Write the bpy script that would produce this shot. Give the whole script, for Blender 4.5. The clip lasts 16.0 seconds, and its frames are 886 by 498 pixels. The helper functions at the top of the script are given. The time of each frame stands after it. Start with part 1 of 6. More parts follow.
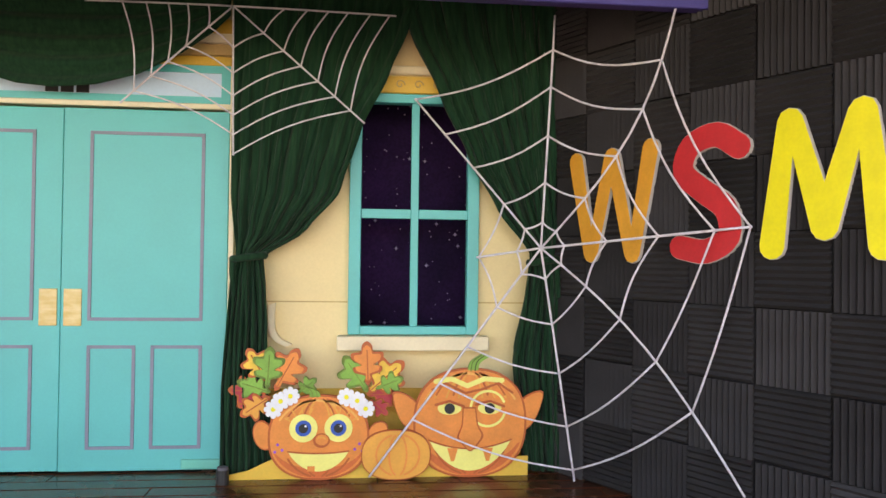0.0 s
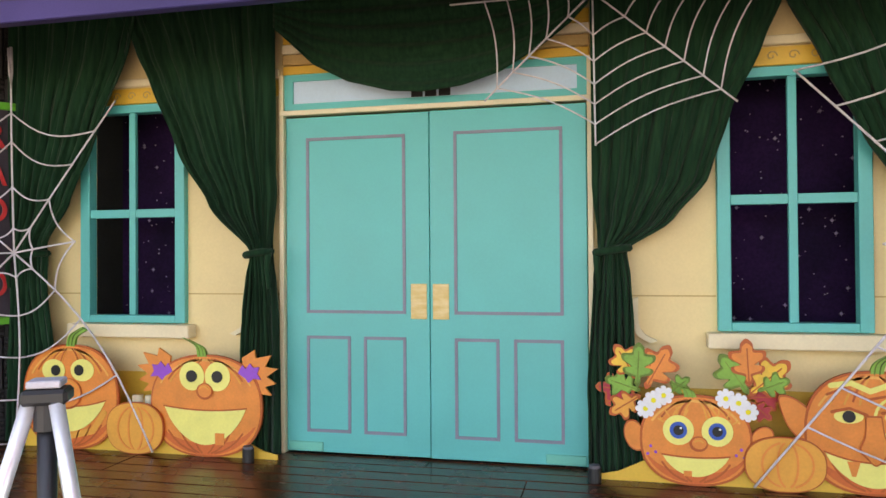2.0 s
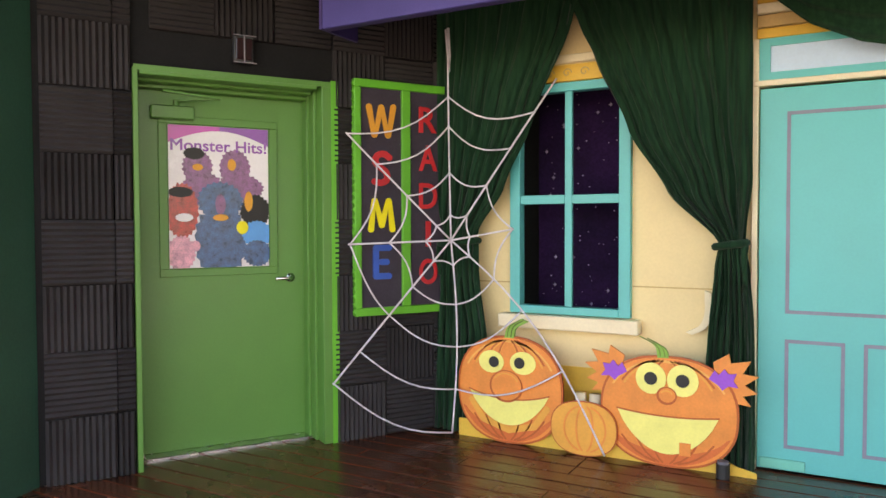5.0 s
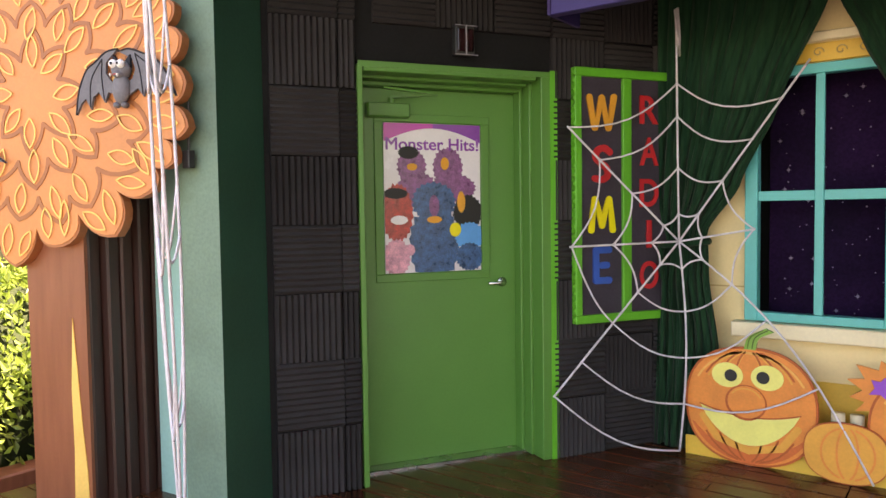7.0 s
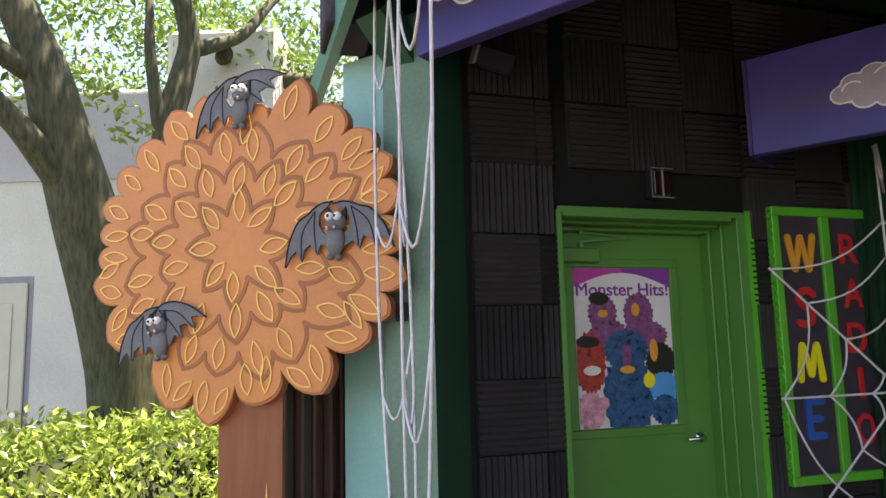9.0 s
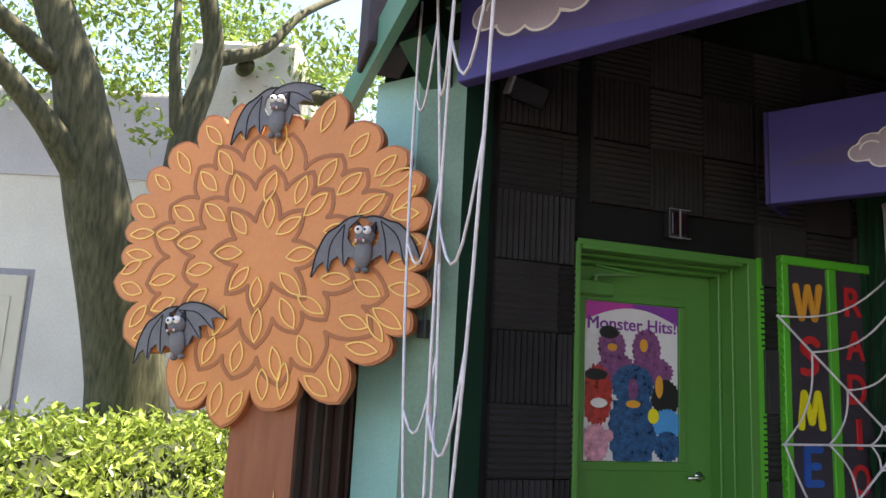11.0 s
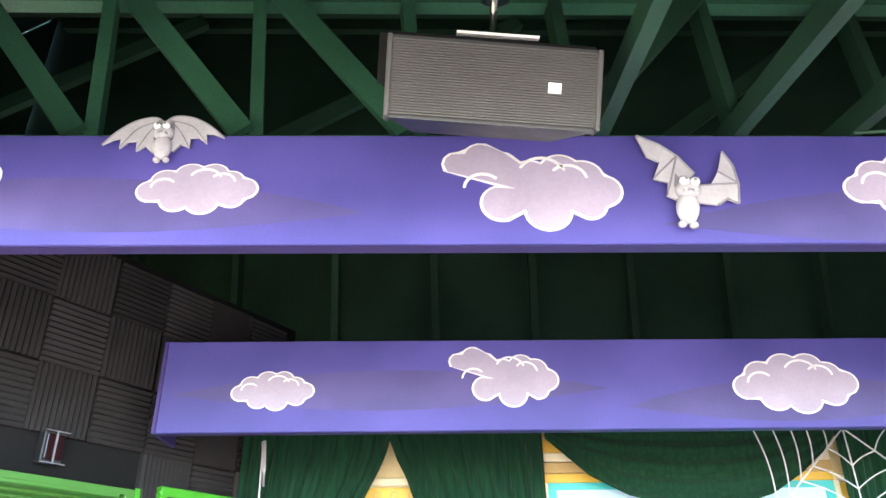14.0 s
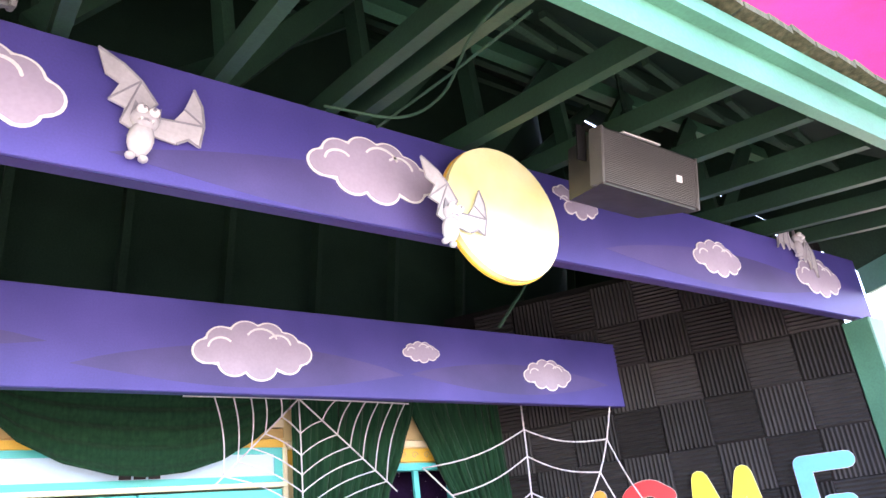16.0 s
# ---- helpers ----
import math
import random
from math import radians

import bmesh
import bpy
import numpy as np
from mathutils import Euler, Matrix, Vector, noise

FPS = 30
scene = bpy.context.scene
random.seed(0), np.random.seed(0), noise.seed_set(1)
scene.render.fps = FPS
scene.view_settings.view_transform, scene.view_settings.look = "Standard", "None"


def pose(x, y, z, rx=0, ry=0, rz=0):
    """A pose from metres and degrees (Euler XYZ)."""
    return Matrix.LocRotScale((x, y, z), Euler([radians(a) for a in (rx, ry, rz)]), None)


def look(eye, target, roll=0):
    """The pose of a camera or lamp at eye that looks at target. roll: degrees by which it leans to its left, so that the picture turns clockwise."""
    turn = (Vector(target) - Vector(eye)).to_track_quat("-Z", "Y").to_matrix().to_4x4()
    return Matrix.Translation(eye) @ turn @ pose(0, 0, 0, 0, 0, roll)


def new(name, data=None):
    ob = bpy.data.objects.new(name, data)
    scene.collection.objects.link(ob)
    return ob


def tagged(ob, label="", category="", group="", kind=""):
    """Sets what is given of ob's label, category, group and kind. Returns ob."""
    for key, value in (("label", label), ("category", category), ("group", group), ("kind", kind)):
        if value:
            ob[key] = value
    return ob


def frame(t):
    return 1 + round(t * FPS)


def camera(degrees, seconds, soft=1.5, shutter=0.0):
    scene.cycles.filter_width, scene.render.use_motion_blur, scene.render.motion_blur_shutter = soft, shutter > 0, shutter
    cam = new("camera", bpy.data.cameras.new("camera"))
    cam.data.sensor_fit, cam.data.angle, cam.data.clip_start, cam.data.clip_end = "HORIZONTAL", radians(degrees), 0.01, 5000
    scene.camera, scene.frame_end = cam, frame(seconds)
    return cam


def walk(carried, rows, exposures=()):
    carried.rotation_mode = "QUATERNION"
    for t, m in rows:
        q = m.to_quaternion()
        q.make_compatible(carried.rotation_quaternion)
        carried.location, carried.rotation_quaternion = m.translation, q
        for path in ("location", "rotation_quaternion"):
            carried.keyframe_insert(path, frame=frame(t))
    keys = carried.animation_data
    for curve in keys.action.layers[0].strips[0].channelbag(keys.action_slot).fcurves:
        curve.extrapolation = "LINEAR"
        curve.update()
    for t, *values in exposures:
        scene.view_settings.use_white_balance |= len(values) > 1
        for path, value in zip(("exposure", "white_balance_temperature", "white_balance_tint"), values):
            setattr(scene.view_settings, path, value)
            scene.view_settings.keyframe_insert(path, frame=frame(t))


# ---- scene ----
cam = camera(62.0, 16.0)
PATH = [
    (0, (-0.065, 0.221, 1.233), (0.134, 2.211, 1.263), 0.7),
    (0.5, (-0.225, 0.216, 1.231), (-0.075, 2.21, 1.219), 0.3),
    (1, (-0.427, 0.18, 1.237), (-0.407, 2.179, 1.232), -0.2),
    (1.5, (-0.613, 0.22, 1.221), (-0.809, 2.21, 1.209), -0.4),
    (2, (-0.748, 0.339, 1.199), (-1.193, 2.289, 1.223), -0.4),
    (2.5, (-0.962, 0.284, 1.176), (-1.524, 2.204, 1.191), -0.4),
    (3, (-1.266, 0.246, 1.167), (-1.938, 2.13, 1.151), -0.6),
    (3.5, (-1.543, 0.28, 1.18), (-2.363, 2.104, 1.161), -1.0),
    (3.7, (-1.652, 0.293, 1.188), (-2.518, 2.096, 1.176), -1.0),
    (5.8, (-2.597, 0.159, 1.422), (-3.622, 1.873, 1.323), -0.1),
    (6, (-2.668, 0.128, 1.427), (-3.723, 1.824, 1.324), -0.2),
    (6.5, (-2.87, 0.105, 1.427), (-4.016, 1.741, 1.327), -0.5),
    (7, (-3.072, 0.124, 1.431), (-4.255, 1.734, 1.334), -0.8),
    (7.5, (-3.237, -0.008, 1.463), (-4.428, 1.596, 1.364), -2.0),
    (8, (-3.419, -0.16, 1.525), (-4.721, 1.359, 1.493), -2.0),
    (8.5, (-3.623, -0.137, 1.528), (-4.994, 1.314, 1.657), -2.1),
    (9, (-3.776, -0.172, 1.523), (-5.056, 1.341, 1.794), -1.4),
    (9.2, (-3.808, -0.218, 1.521), (-5.061, 1.313, 1.817), -0.8),
    (11.3, (-3.868, -0.332, 1.473), (-5.107, 1.189, 1.861), 3.7),
    (11.5, (-3.847, -0.33, 1.474), (-5.04, 1.212, 1.922), 3.4),
    (12, (-3.777, -0.325, 1.483), (-4.765, 1.309, 2.077), 2.6),
    (12.5, (-3.738, -0.323, 1.493), (-4.461, 1.401, 2.205), 1.7),
    (13, (-3.651, -0.309, 1.537), (-4.03, 1.472, 2.365), 0.4),
    (13.2, (-3.608, -0.296, 1.544), (-3.972, 1.489, 2.37), 1.6),
    (13.5, (-3.563, -0.292, 1.561), (-3.712, 1.471, 2.495), 0.4),
    (14, (-3.505, -0.281, 1.565), (-3.455, 1.505, 2.466), -0.9),
    (14.5, (-3.358, -0.249, 1.553), (-3.101, 1.512, 2.465), -0.8),
    (15, (-3.2, -0.241, 1.548), (-2.704, 1.449, 2.495), -4.0),
    (15.5, (-3.103, -0.21, 1.541), (-2.332, 1.42, 2.407), -6.1),
    (16, (-3.088, -0.141, 1.535), (-1.93, 1.297, 2.303), -6.9),
]
EXPOSURES = [(0.0, 3.42, 9000, 20), (1.5, 3.32, 9000, 20), (2.6, 3.09, 9000, 20), (3.5, 3.20, 9200, 20), (5.9, 3.48, 9000, 22), (7.0, 3.15, 9200, 20), (7.6, 3.15, 9000, 20), (8.2, 2.90, 8000, 16), (9.0, 2.30, 7700, 12),
             (12.0, 2.30, 7200, 12), (12.7, 2.80, 6900, 14), (13.0, 3.45, 6800, 13), (13.4, 4.20, 6700, 12), (14.5, 4.95, 6500, 6), (15.2, 4.95, 6500, 7), (16.0, 4.65, 6800, 24)]
walk(cam, [(t, look(eye, target, roll)) for t, eye, target, roll in PATH], EXPOSURES)

# ---- daylight: open sky in front of the stage, sun high behind it ----
world = bpy.data.worlds.new("sky")
scene.world = world
world.use_nodes = True
wn = world.node_tree
sky = wn.nodes.new("ShaderNodeTexSky")
sky.sky_type, sky.sun_disc = "NISHITA", False
sky.sun_elevation, sky.sun_rotation = radians(75), radians(41.6)
wn.links.new(sky.outputs[0], wn.nodes["Background"].inputs[0])
wn.nodes["Background"].inputs[1].default_value = 0.11
sun = new("sun", bpy.data.lights.new("sun", "SUN"))
sun.data.energy, sun.data.angle, sun.data.color = 5.0, radians(0.6), (1.0, 0.95, 0.86)
sun.matrix_world = look((1.6, 1.8, 9.0), (0, 0, 0))


# ---- materials ----
def mat(name, col, rough=0.6, metal=0.0, var=0.12, scale=5.0, bump=0.08, bscale=70.0, island=0.0, stain=None, emit=0.0):
    """A procedural surface: base colour with broad and fine variation, and a fine relief."""
    m = bpy.data.materials.new(name)
    m.use_nodes = True
    nt = m.node_tree
    b = nt.nodes["Principled BSDF"]
    tc = nt.nodes.new("ShaderNodeTexCoord")
    big, fine = nt.nodes.new("ShaderNodeTexNoise"), nt.nodes.new("ShaderNodeTexNoise")
    big.inputs["Scale"].default_value, big.inputs["Detail"].default_value = scale, 4
    fine.inputs["Scale"].default_value, fine.inputs["Detail"].default_value = bscale, 3
    nt.links.new(tc.outputs["Object"], big.inputs["Vector"])
    nt.links.new(tc.outputs["Object"], fine.inputs["Vector"])
    mix = nt.nodes.new("ShaderNodeMix")
    mix.data_type, mix.blend_type = "RGBA", "MIX"
    lo = [c * (1 - var) for c in col]
    hi = [min(1, c * (1 + var)) for c in (stain or col)]
    mix.inputs[6].default_value, mix.inputs[7].default_value = (*lo, 1), (*hi, 1)
    ramp = nt.nodes.new("ShaderNodeMapRange")
    ramp.inputs[1].default_value, ramp.inputs[2].default_value = 0.3, 0.7
    nt.links.new(big.outputs["Fac"], ramp.inputs[0])
    nt.links.new(ramp.outputs[0], mix.inputs[0])
    out = mix.outputs[2]
    hsv = nt.nodes.new("ShaderNodeHueSaturation")
    rng = nt.nodes.new("ShaderNodeMapRange")
    rng.inputs[1].default_value, rng.inputs[2].default_value = 0.3, 0.7
    rng.inputs[3].default_value, rng.inputs[4].default_value = 1 - var * 0.5, 1 + var * 0.5
    nt.links.new(fine.outputs["Fac"], rng.inputs[0])
    val = rng.outputs[0]
    if island:
        info = nt.nodes.new("ShaderNodeObjectInfo" if island > 0 else "ShaderNodeNewGeometry")
        r2 = nt.nodes.new("ShaderNodeMapRange")
        r2.inputs[3].default_value, r2.inputs[4].default_value = 1 - abs(island), 1 + abs(island)
        nt.links.new(info.outputs["Random" if island > 0 else "Random Per Island"], r2.inputs[0])
        mul = nt.nodes.new("ShaderNodeMath")
        mul.operation = "MULTIPLY"
        nt.links.new(val, mul.inputs[0])
        nt.links.new(r2.outputs[0], mul.inputs[1])
        val = mul.outputs[0]
    nt.links.new(val, hsv.inputs["Value"])
    nt.links.new(out, hsv.inputs["Color"])
    nt.links.new(hsv.outputs[0], b.inputs["Base Color"])
    rr = nt.nodes.new("ShaderNodeMapRange")
    rr.inputs[3].default_value, rr.inputs[4].default_value = max(0.02, rough - 0.1), min(1, rough + 0.1)
    nt.links.new(big.outputs["Fac"], rr.inputs[0])
    nt.links.new(rr.outputs[0], b.inputs["Roughness"])
    b.inputs["Metallic"].default_value = metal
    if bump:
        bp = nt.nodes.new("ShaderNodeBump")
        bp.inputs["Strength"].default_value, bp.inputs["Distance"].default_value = bump, 0.01
        nt.links.new(fine.outputs["Fac"], bp.inputs["Height"])
        nt.links.new(bp.outputs[0], b.inputs["Normal"])
    return m


def streaky(name, a, b_, rough, stretch, scale=6.0, bump=0.2, rand=0.15):
    """Wood or velvet: two colours in streaks drawn out along one axis."""
    m = mat(name, a, rough, 0, 0.05, 4, 0, 60, rand)
    nt = m.node_tree
    b = nt.nodes["Principled BSDF"]
    tc = nt.nodes.new("ShaderNodeTexCoord")
    mp = nt.nodes.new("ShaderNodeMapping")
    mp.inputs["Scale"].default_value = stretch
    n = nt.nodes.new("ShaderNodeTexNoise")
    n.inputs["Scale"].default_value, n.inputs["Detail"].default_value = scale, 6
    nt.links.new(tc.outputs["Object"], mp.inputs[0])
    nt.links.new(mp.outputs[0], n.inputs["Vector"])
    rg = nt.nodes.new("ShaderNodeValToRGB")
    rg.color_ramp.elements[0].position, rg.color_ramp.elements[1].position = 0.32, 0.72
    rg.color_ramp.elements[0].color, rg.color_ramp.elements[1].color = (*a, 1), (*b_, 1)
    nt.links.new(n.outputs["Fac"], rg.inputs[0])
    hsv = [x for x in nt.nodes if x.type == "HUE_SAT"][0]
    nt.links.new(rg.outputs[0], hsv.inputs["Color"])
    bp = nt.nodes.new("ShaderNodeBump")
    bp.inputs["Strength"].default_value, bp.inputs["Distance"].default_value = bump, 0.01
    nt.links.new(n.outputs["Fac"], bp.inputs["Height"])
    nt.links.new(bp.outputs[0], b.inputs["Normal"])
    return m


CREAM = mat("cream_paint", (0.80, 0.62, 0.32), 0.55, 0, 0.05, 2.5, 0.04)
CREAMLIT = mat("pale_cream_paint", (0.82, 0.70, 0.48), 0.5, 0, 0.06, 3, 0.04)
GOLD = mat("golden_yellow_paint", (0.76, 0.45, 0.06), 0.5, 0, 0.08, 3, 0.04)
TAN = mat("tan_paint", (0.55, 0.36, 0.14), 0.55, 0, 0.1, 3, 0.04)
TEAL = mat("turquoise_paint", (0.055, 0.47, 0.46), 0.42, 0, 0.05, 2, 0.03)
TEALDK = mat("turquoise_edge_paint", (0.10, 0.50, 0.40), 0.45, 0, 0.06, 2, 0.03)
MAUVE = mat("grey_mauve_paint", (0.21, 0.21, 0.28), 0.5, 0, 0.1, 5, 0.03)
PALEBLUE = mat("pale_blue_paint", (0.50, 0.66, 0.82), 0.5, 0, 0.05, 4, 0.03)
BRASS = streaky("brushed_brass_film", (0.66, 0.44, 0.14), (0.80, 0.62, 0.32), 0.4, (3, 3, 9), 4, 0.05, 0.02)
VELVET = streaky("dark_green_velvet", (0.004, 0.026, 0.013), (0.012, 0.050, 0.023), 0.9, (9, 9, 0.7), 5, 0.15, 0.05)
VELVET.node_tree.nodes["Principled BSDF"].inputs["Sheen Weight"].default_value = 0.08
FOAM = mat("charcoal_acoustic_foam", (0.036, 0.033, 0.035), 0.85, 0, 0.2, 3, 0.3, 220, 0.35)
BLACK = mat("black_paint", (0.012, 0.012, 0.013), 0.7, 0, 0.2, 3, 0.1)
DECK = streaky("dark_red_brown_deck_board", (0.060, 0.018, 0.008), (0.140, 0.043, 0.018), 0.26, (0.8, 14, 14), 5, 0.12, 0.3)
GREEN = mat("mid_green_door_paint", (0.075, 0.235, 0.045), 0.42, 0, 0.06, 2, 0.03)
LIME = mat("bright_green_paint", (0.08, 0.42, 0.03), 0.45, 0, 0.08, 4, 0.03)
NIGHT = mat("dark_violet_print", (0.010, 0.005, 0.024), 0.9, 0, 0.45, 1.5, 0, 60, 0, (0.020, 0.007, 0.034))
DUSK = mat("violet_blue_painted_fabric", (0.051, 0.043, 0.235), 0.6, 0, 0.14, 1.2, 0.05, 120, 0, (0.080, 0.064, 0.295))
DUSKDK = mat("dark_violet_edge", (0.05, 0.03, 0.16), 0.7, 0, 0.1, 2, 0.05)
CLOUDM = mat("mauve_grey_cloud_paint", (0.40, 0.34, 0.46), 0.6, 0, 0.08, 4, 0.04)
WHITE = mat("white_paint", (0.80, 0.78, 0.80), 0.5, 0, 0.05, 5, 0.03)
ROPE = mat("white_cotton_cord", (0.72, 0.66, 0.72), 0.9, 0, 0.12, 30, 0.6, 260)
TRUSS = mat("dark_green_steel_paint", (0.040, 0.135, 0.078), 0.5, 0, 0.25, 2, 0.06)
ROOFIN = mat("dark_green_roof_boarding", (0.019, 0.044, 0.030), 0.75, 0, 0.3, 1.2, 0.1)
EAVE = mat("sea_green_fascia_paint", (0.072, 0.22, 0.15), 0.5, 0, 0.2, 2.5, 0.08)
RAFTER = mat("bottle_green_rafter_and_dim_girder", (0.018, 0.056, 0.033), 0.55, 0, 0.3, 2, 0.08)
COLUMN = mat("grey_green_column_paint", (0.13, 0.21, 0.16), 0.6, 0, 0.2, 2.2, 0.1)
# darker copy of the column green for its shaded side; the haunch reuses it
COLDK = mat("shaded_column_green", (0.015, 0.07, 0.045), 0.55, 0, 0.15, 2, 0.06)
PALETEAL = mat("pale_teal_paint", (0.28, 0.52, 0.48), 0.55, 0, 0.1, 2, 0.05)
ORANGE = mat("pumpkin_orange_paint", (0.82, 0.255, 0.05), 0.5, 0, 0.10, 7, 0.03)
ORANGE2 = mat("amber_pumpkin_paint", (0.82, 0.36, 0.06), 0.5, 0, 0.08, 6, 0.03)
ORANGEDK = mat("burnt_orange_line_paint", (0.52, 0.10, 0.02), 0.5, 0, 0.1, 8, 0.03)
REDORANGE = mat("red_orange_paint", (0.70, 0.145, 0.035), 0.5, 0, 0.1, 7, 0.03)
ORANGELT = mat("light_orange_paint", (0.88, 0.42, 0.10), 0.5, 0, 0.08, 8, 0.03)
LEMON = mat("pale_lemon_paint", (0.86, 0.78, 0.22), 0.5, 0, 0.06, 6, 0.03)
STEMG = mat("stem_green_paint", (0.20, 0.42, 0.06), 0.5, 0, 0.15, 9, 0.03)
CRIMSON = mat("crimson_leaf_paint", (0.50, 0.03, 0.05), 0.5, 0, 0.12, 8, 0.03)
BLUE = mat("royal_blue_paint", (0.015, 0.09, 0.42), 0.45, 0, 0.08, 6, 0.03)
SKYBLUE = mat("bright_blue_paint", (0.06, 0.33, 0.72), 0.45, 0, 0.08, 6, 0.03)
VIOLET = mat("violet_paint", (0.32, 0.07, 0.55), 0.5, 0, 0.08, 8, 0.03)
INK = mat("black_ink", (0.01, 0.009, 0.01), 0.5, 0, 0.1, 8, 0)
LETO = mat("orange_letter_paint", (0.78, 0.34, 0.04), 0.5, 0, 0.08, 9, 0.04)
LETR = mat("red_letter_paint", (0.62, 0.022, 0.03), 0.5, 0, 0.08, 9, 0.04)
LETY = mat("yellow_letter_paint", (0.84, 0.72, 0.02), 0.5, 0, 0.06, 9, 0.04)
LETA = mat("golden_leaf_paint", (0.84, 0.50, 0.06), 0.5, 0, 0.12, 12, 0.04)
STARS = mat("dim_violet_white_print", (0.24, 0.20, 0.30), 0.8, 0, 0.3, 20, 0)
DUSKHILL = mat("grey_violet_hill_paint", (0.060, 0.048, 0.185), 0.6, 0, 0.12, 2, 0.05, 120, 0, (0.085, 0.066, 0.225))
FOAMEDGE = mat("pale_foam_board_edge", (0.55, 0.50, 0.46), 0.7, 0, 0.1, 9, 0.04)
STEEL = mat("satin_steel", (0.62, 0.61, 0.58), 0.25, 1.0, 0.06, 9, 0.03)
ALU = mat("brushed_aluminium_tube", (0.80, 0.80, 0.82), 0.35, 0.5, 0.06, 9, 0.03)
PLASTIC = mat("black_plastic", (0.02, 0.02, 0.022), 0.45, 0, 0.1, 9, 0.05)
GRILLE = mat("grey_speaker_grille", (0.09, 0.085, 0.085), 0.6, 0.2, 0.12, 9, 0.5, 400)
CROWN = mat("orange_painted_board", (0.60, 0.215, 0.070), 0.55, 0, 0.10, 2.5, 0.05)
CROWNDK = mat("russet_outline_paint", (0.38, 0.125, 0.045), 0.55, 0, 0.1, 4, 0.04)
CROWNLN = mat("brown_leaf_line_paint", (0.33, 0.105, 0.035), 0.55, 0, 0.12, 6, 0.03)
CROWNYL = mat("straw_yellow_outline_paint", (0.85, 0.52, 0.14), 0.5, 0, 0.1, 4, 0.03)
BATGREY = mat("slate_grey_bat_paint", (0.155, 0.148, 0.165), 0.6, 0, 0.15, 9, 0.1)
BATDK = mat("dark_slate_bat_paint", (0.025, 0.024, 0.03), 0.6, 0, 0.15, 9, 0.1)
BATPALE = mat("pale_grey_bat_paint", (0.46, 0.44, 0.48), 0.6, 0, 0.12, 9, 0.1)
BATPALE2 = mat("mid_grey_bat_paint", (0.26, 0.25, 0.29), 0.6, 0, 0.12, 9, 0.1)
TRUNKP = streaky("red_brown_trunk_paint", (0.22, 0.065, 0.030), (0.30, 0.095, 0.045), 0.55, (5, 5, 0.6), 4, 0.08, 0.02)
TRUNKDK = streaky("dark_umber_trunk_side", (0.030, 0.011, 0.008), (0.060, 0.020, 0.013), 0.5, (9, 9, 0.5), 4, 0.1, 0.02)
MOON = mat("pale_yellow_moon_paint", (0.86, 0.78, 0.30), 0.5, 0, 0.04, 3, 0.02, 60, 0, (0.86, 0.84, 0.56))
CREAMGREY = mat("pale_cream_door_paint", (0.55, 0.51, 0.42), 0.6, 0, 0.06, 2, 0.05)
STUCCO = mat("warm_grey_stucco", (0.62, 0.59, 0.545), 0.9, 0, 0.12, 0.8, 0.5, 40)
PAVE = mat("grey_brown_paving", (0.09, 0.082, 0.075), 0.85, 0, 0.15, 1.5, 0.3, 40)
BARK = streaky("grey_brown_bark", (0.030, 0.034, 0.014), (0.100, 0.094, 0.052), 0.9, (7, 7, 1.2), 5, 0.9, 0.05)
LEAF = mat("mid_green_leaf", (0.12, 0.20, 0.032), 0.5, 0, 0.3, 2, 0, 60, -0.45, (0.15, 0.23, 0.04))
HEDGE = mat("yellow_green_hedge_leaf", (0.27, 0.37, 0.07), 0.32, 0, 0.3, 2, 0, 60, -0.45, (0.2, 0.26, 0.05))
MAGENTA = mat("magenta_canopy_fabric", (0.58, 0.010, 0.20), 0.7, 0, 0.12, 1, 0.1, 40, 0, (0.66, 0.022, 0.28))
POSTERW = mat("glossy_white_print", (0.78, 0.74, 0.78), 0.25, 0, 0.04, 6, 0)
POSTERM = mat("glossy_magenta_print", (0.55, 0.06, 0.38), 0.25, 0, 0.08, 6, 0)
POSTERP = mat("glossy_purple_print", (0.26, 0.06, 0.36), 0.25, 0, 0.08, 6, 0)
FURB = mat("glossy_blue_print", (0.022, 0.085, 0.21), 0.3, 0, 0.5, 30, 0, 120)
FURR = mat("glossy_red_print", (0.42, 0.035, 0.03), 0.3, 0, 0.4, 30, 0, 120)
FURV = mat("glossy_violet_print", (0.22, 0.07, 0.20), 0.3, 0, 0.35, 30, 0, 120)
FURP = mat("glossy_pink_print", (0.66, 0.30, 0.40), 0.3, 0, 0.3, 30, 0, 120)
SIGNBG = mat("dark_grey_sign_panel", (0.055, 0.045, 0.06), 0.7, 0, 0.15, 5, 0.05)
REDGLASS = mat("dark_red_lens", (0.02, 0.004, 0.005), 0.2, 0, 0.1, 5, 0)

for leafy in (LEAF, HEDGE):
    nt = leafy.node_tree
    bs = nt.nodes["Principled BSDF"]
    thin, mixer = nt.nodes.new("ShaderNodeBsdfTranslucent"), nt.nodes.new("ShaderNodeMixShader")
    nt.links.new(bs.inputs["Base Color"].links[0].from_socket, thin.inputs[0])
    mixer.inputs[0].default_value = 0.32
    nt.links.new(bs.outputs[0], mixer.inputs[1])
    nt.links.new(thin.outputs[0], mixer.inputs[2])
    nt.links.new(mixer.outputs[0], nt.nodes["Material Output"].inputs[0])
for dull in (NIGHT, FOAM, BLACK, VELVET, ROOFIN, BATGREY, BATDK, SIGNBG):
    dull.node_tree.nodes["Principled BSDF"].inputs["Specular IOR Level"].default_value = 0.12


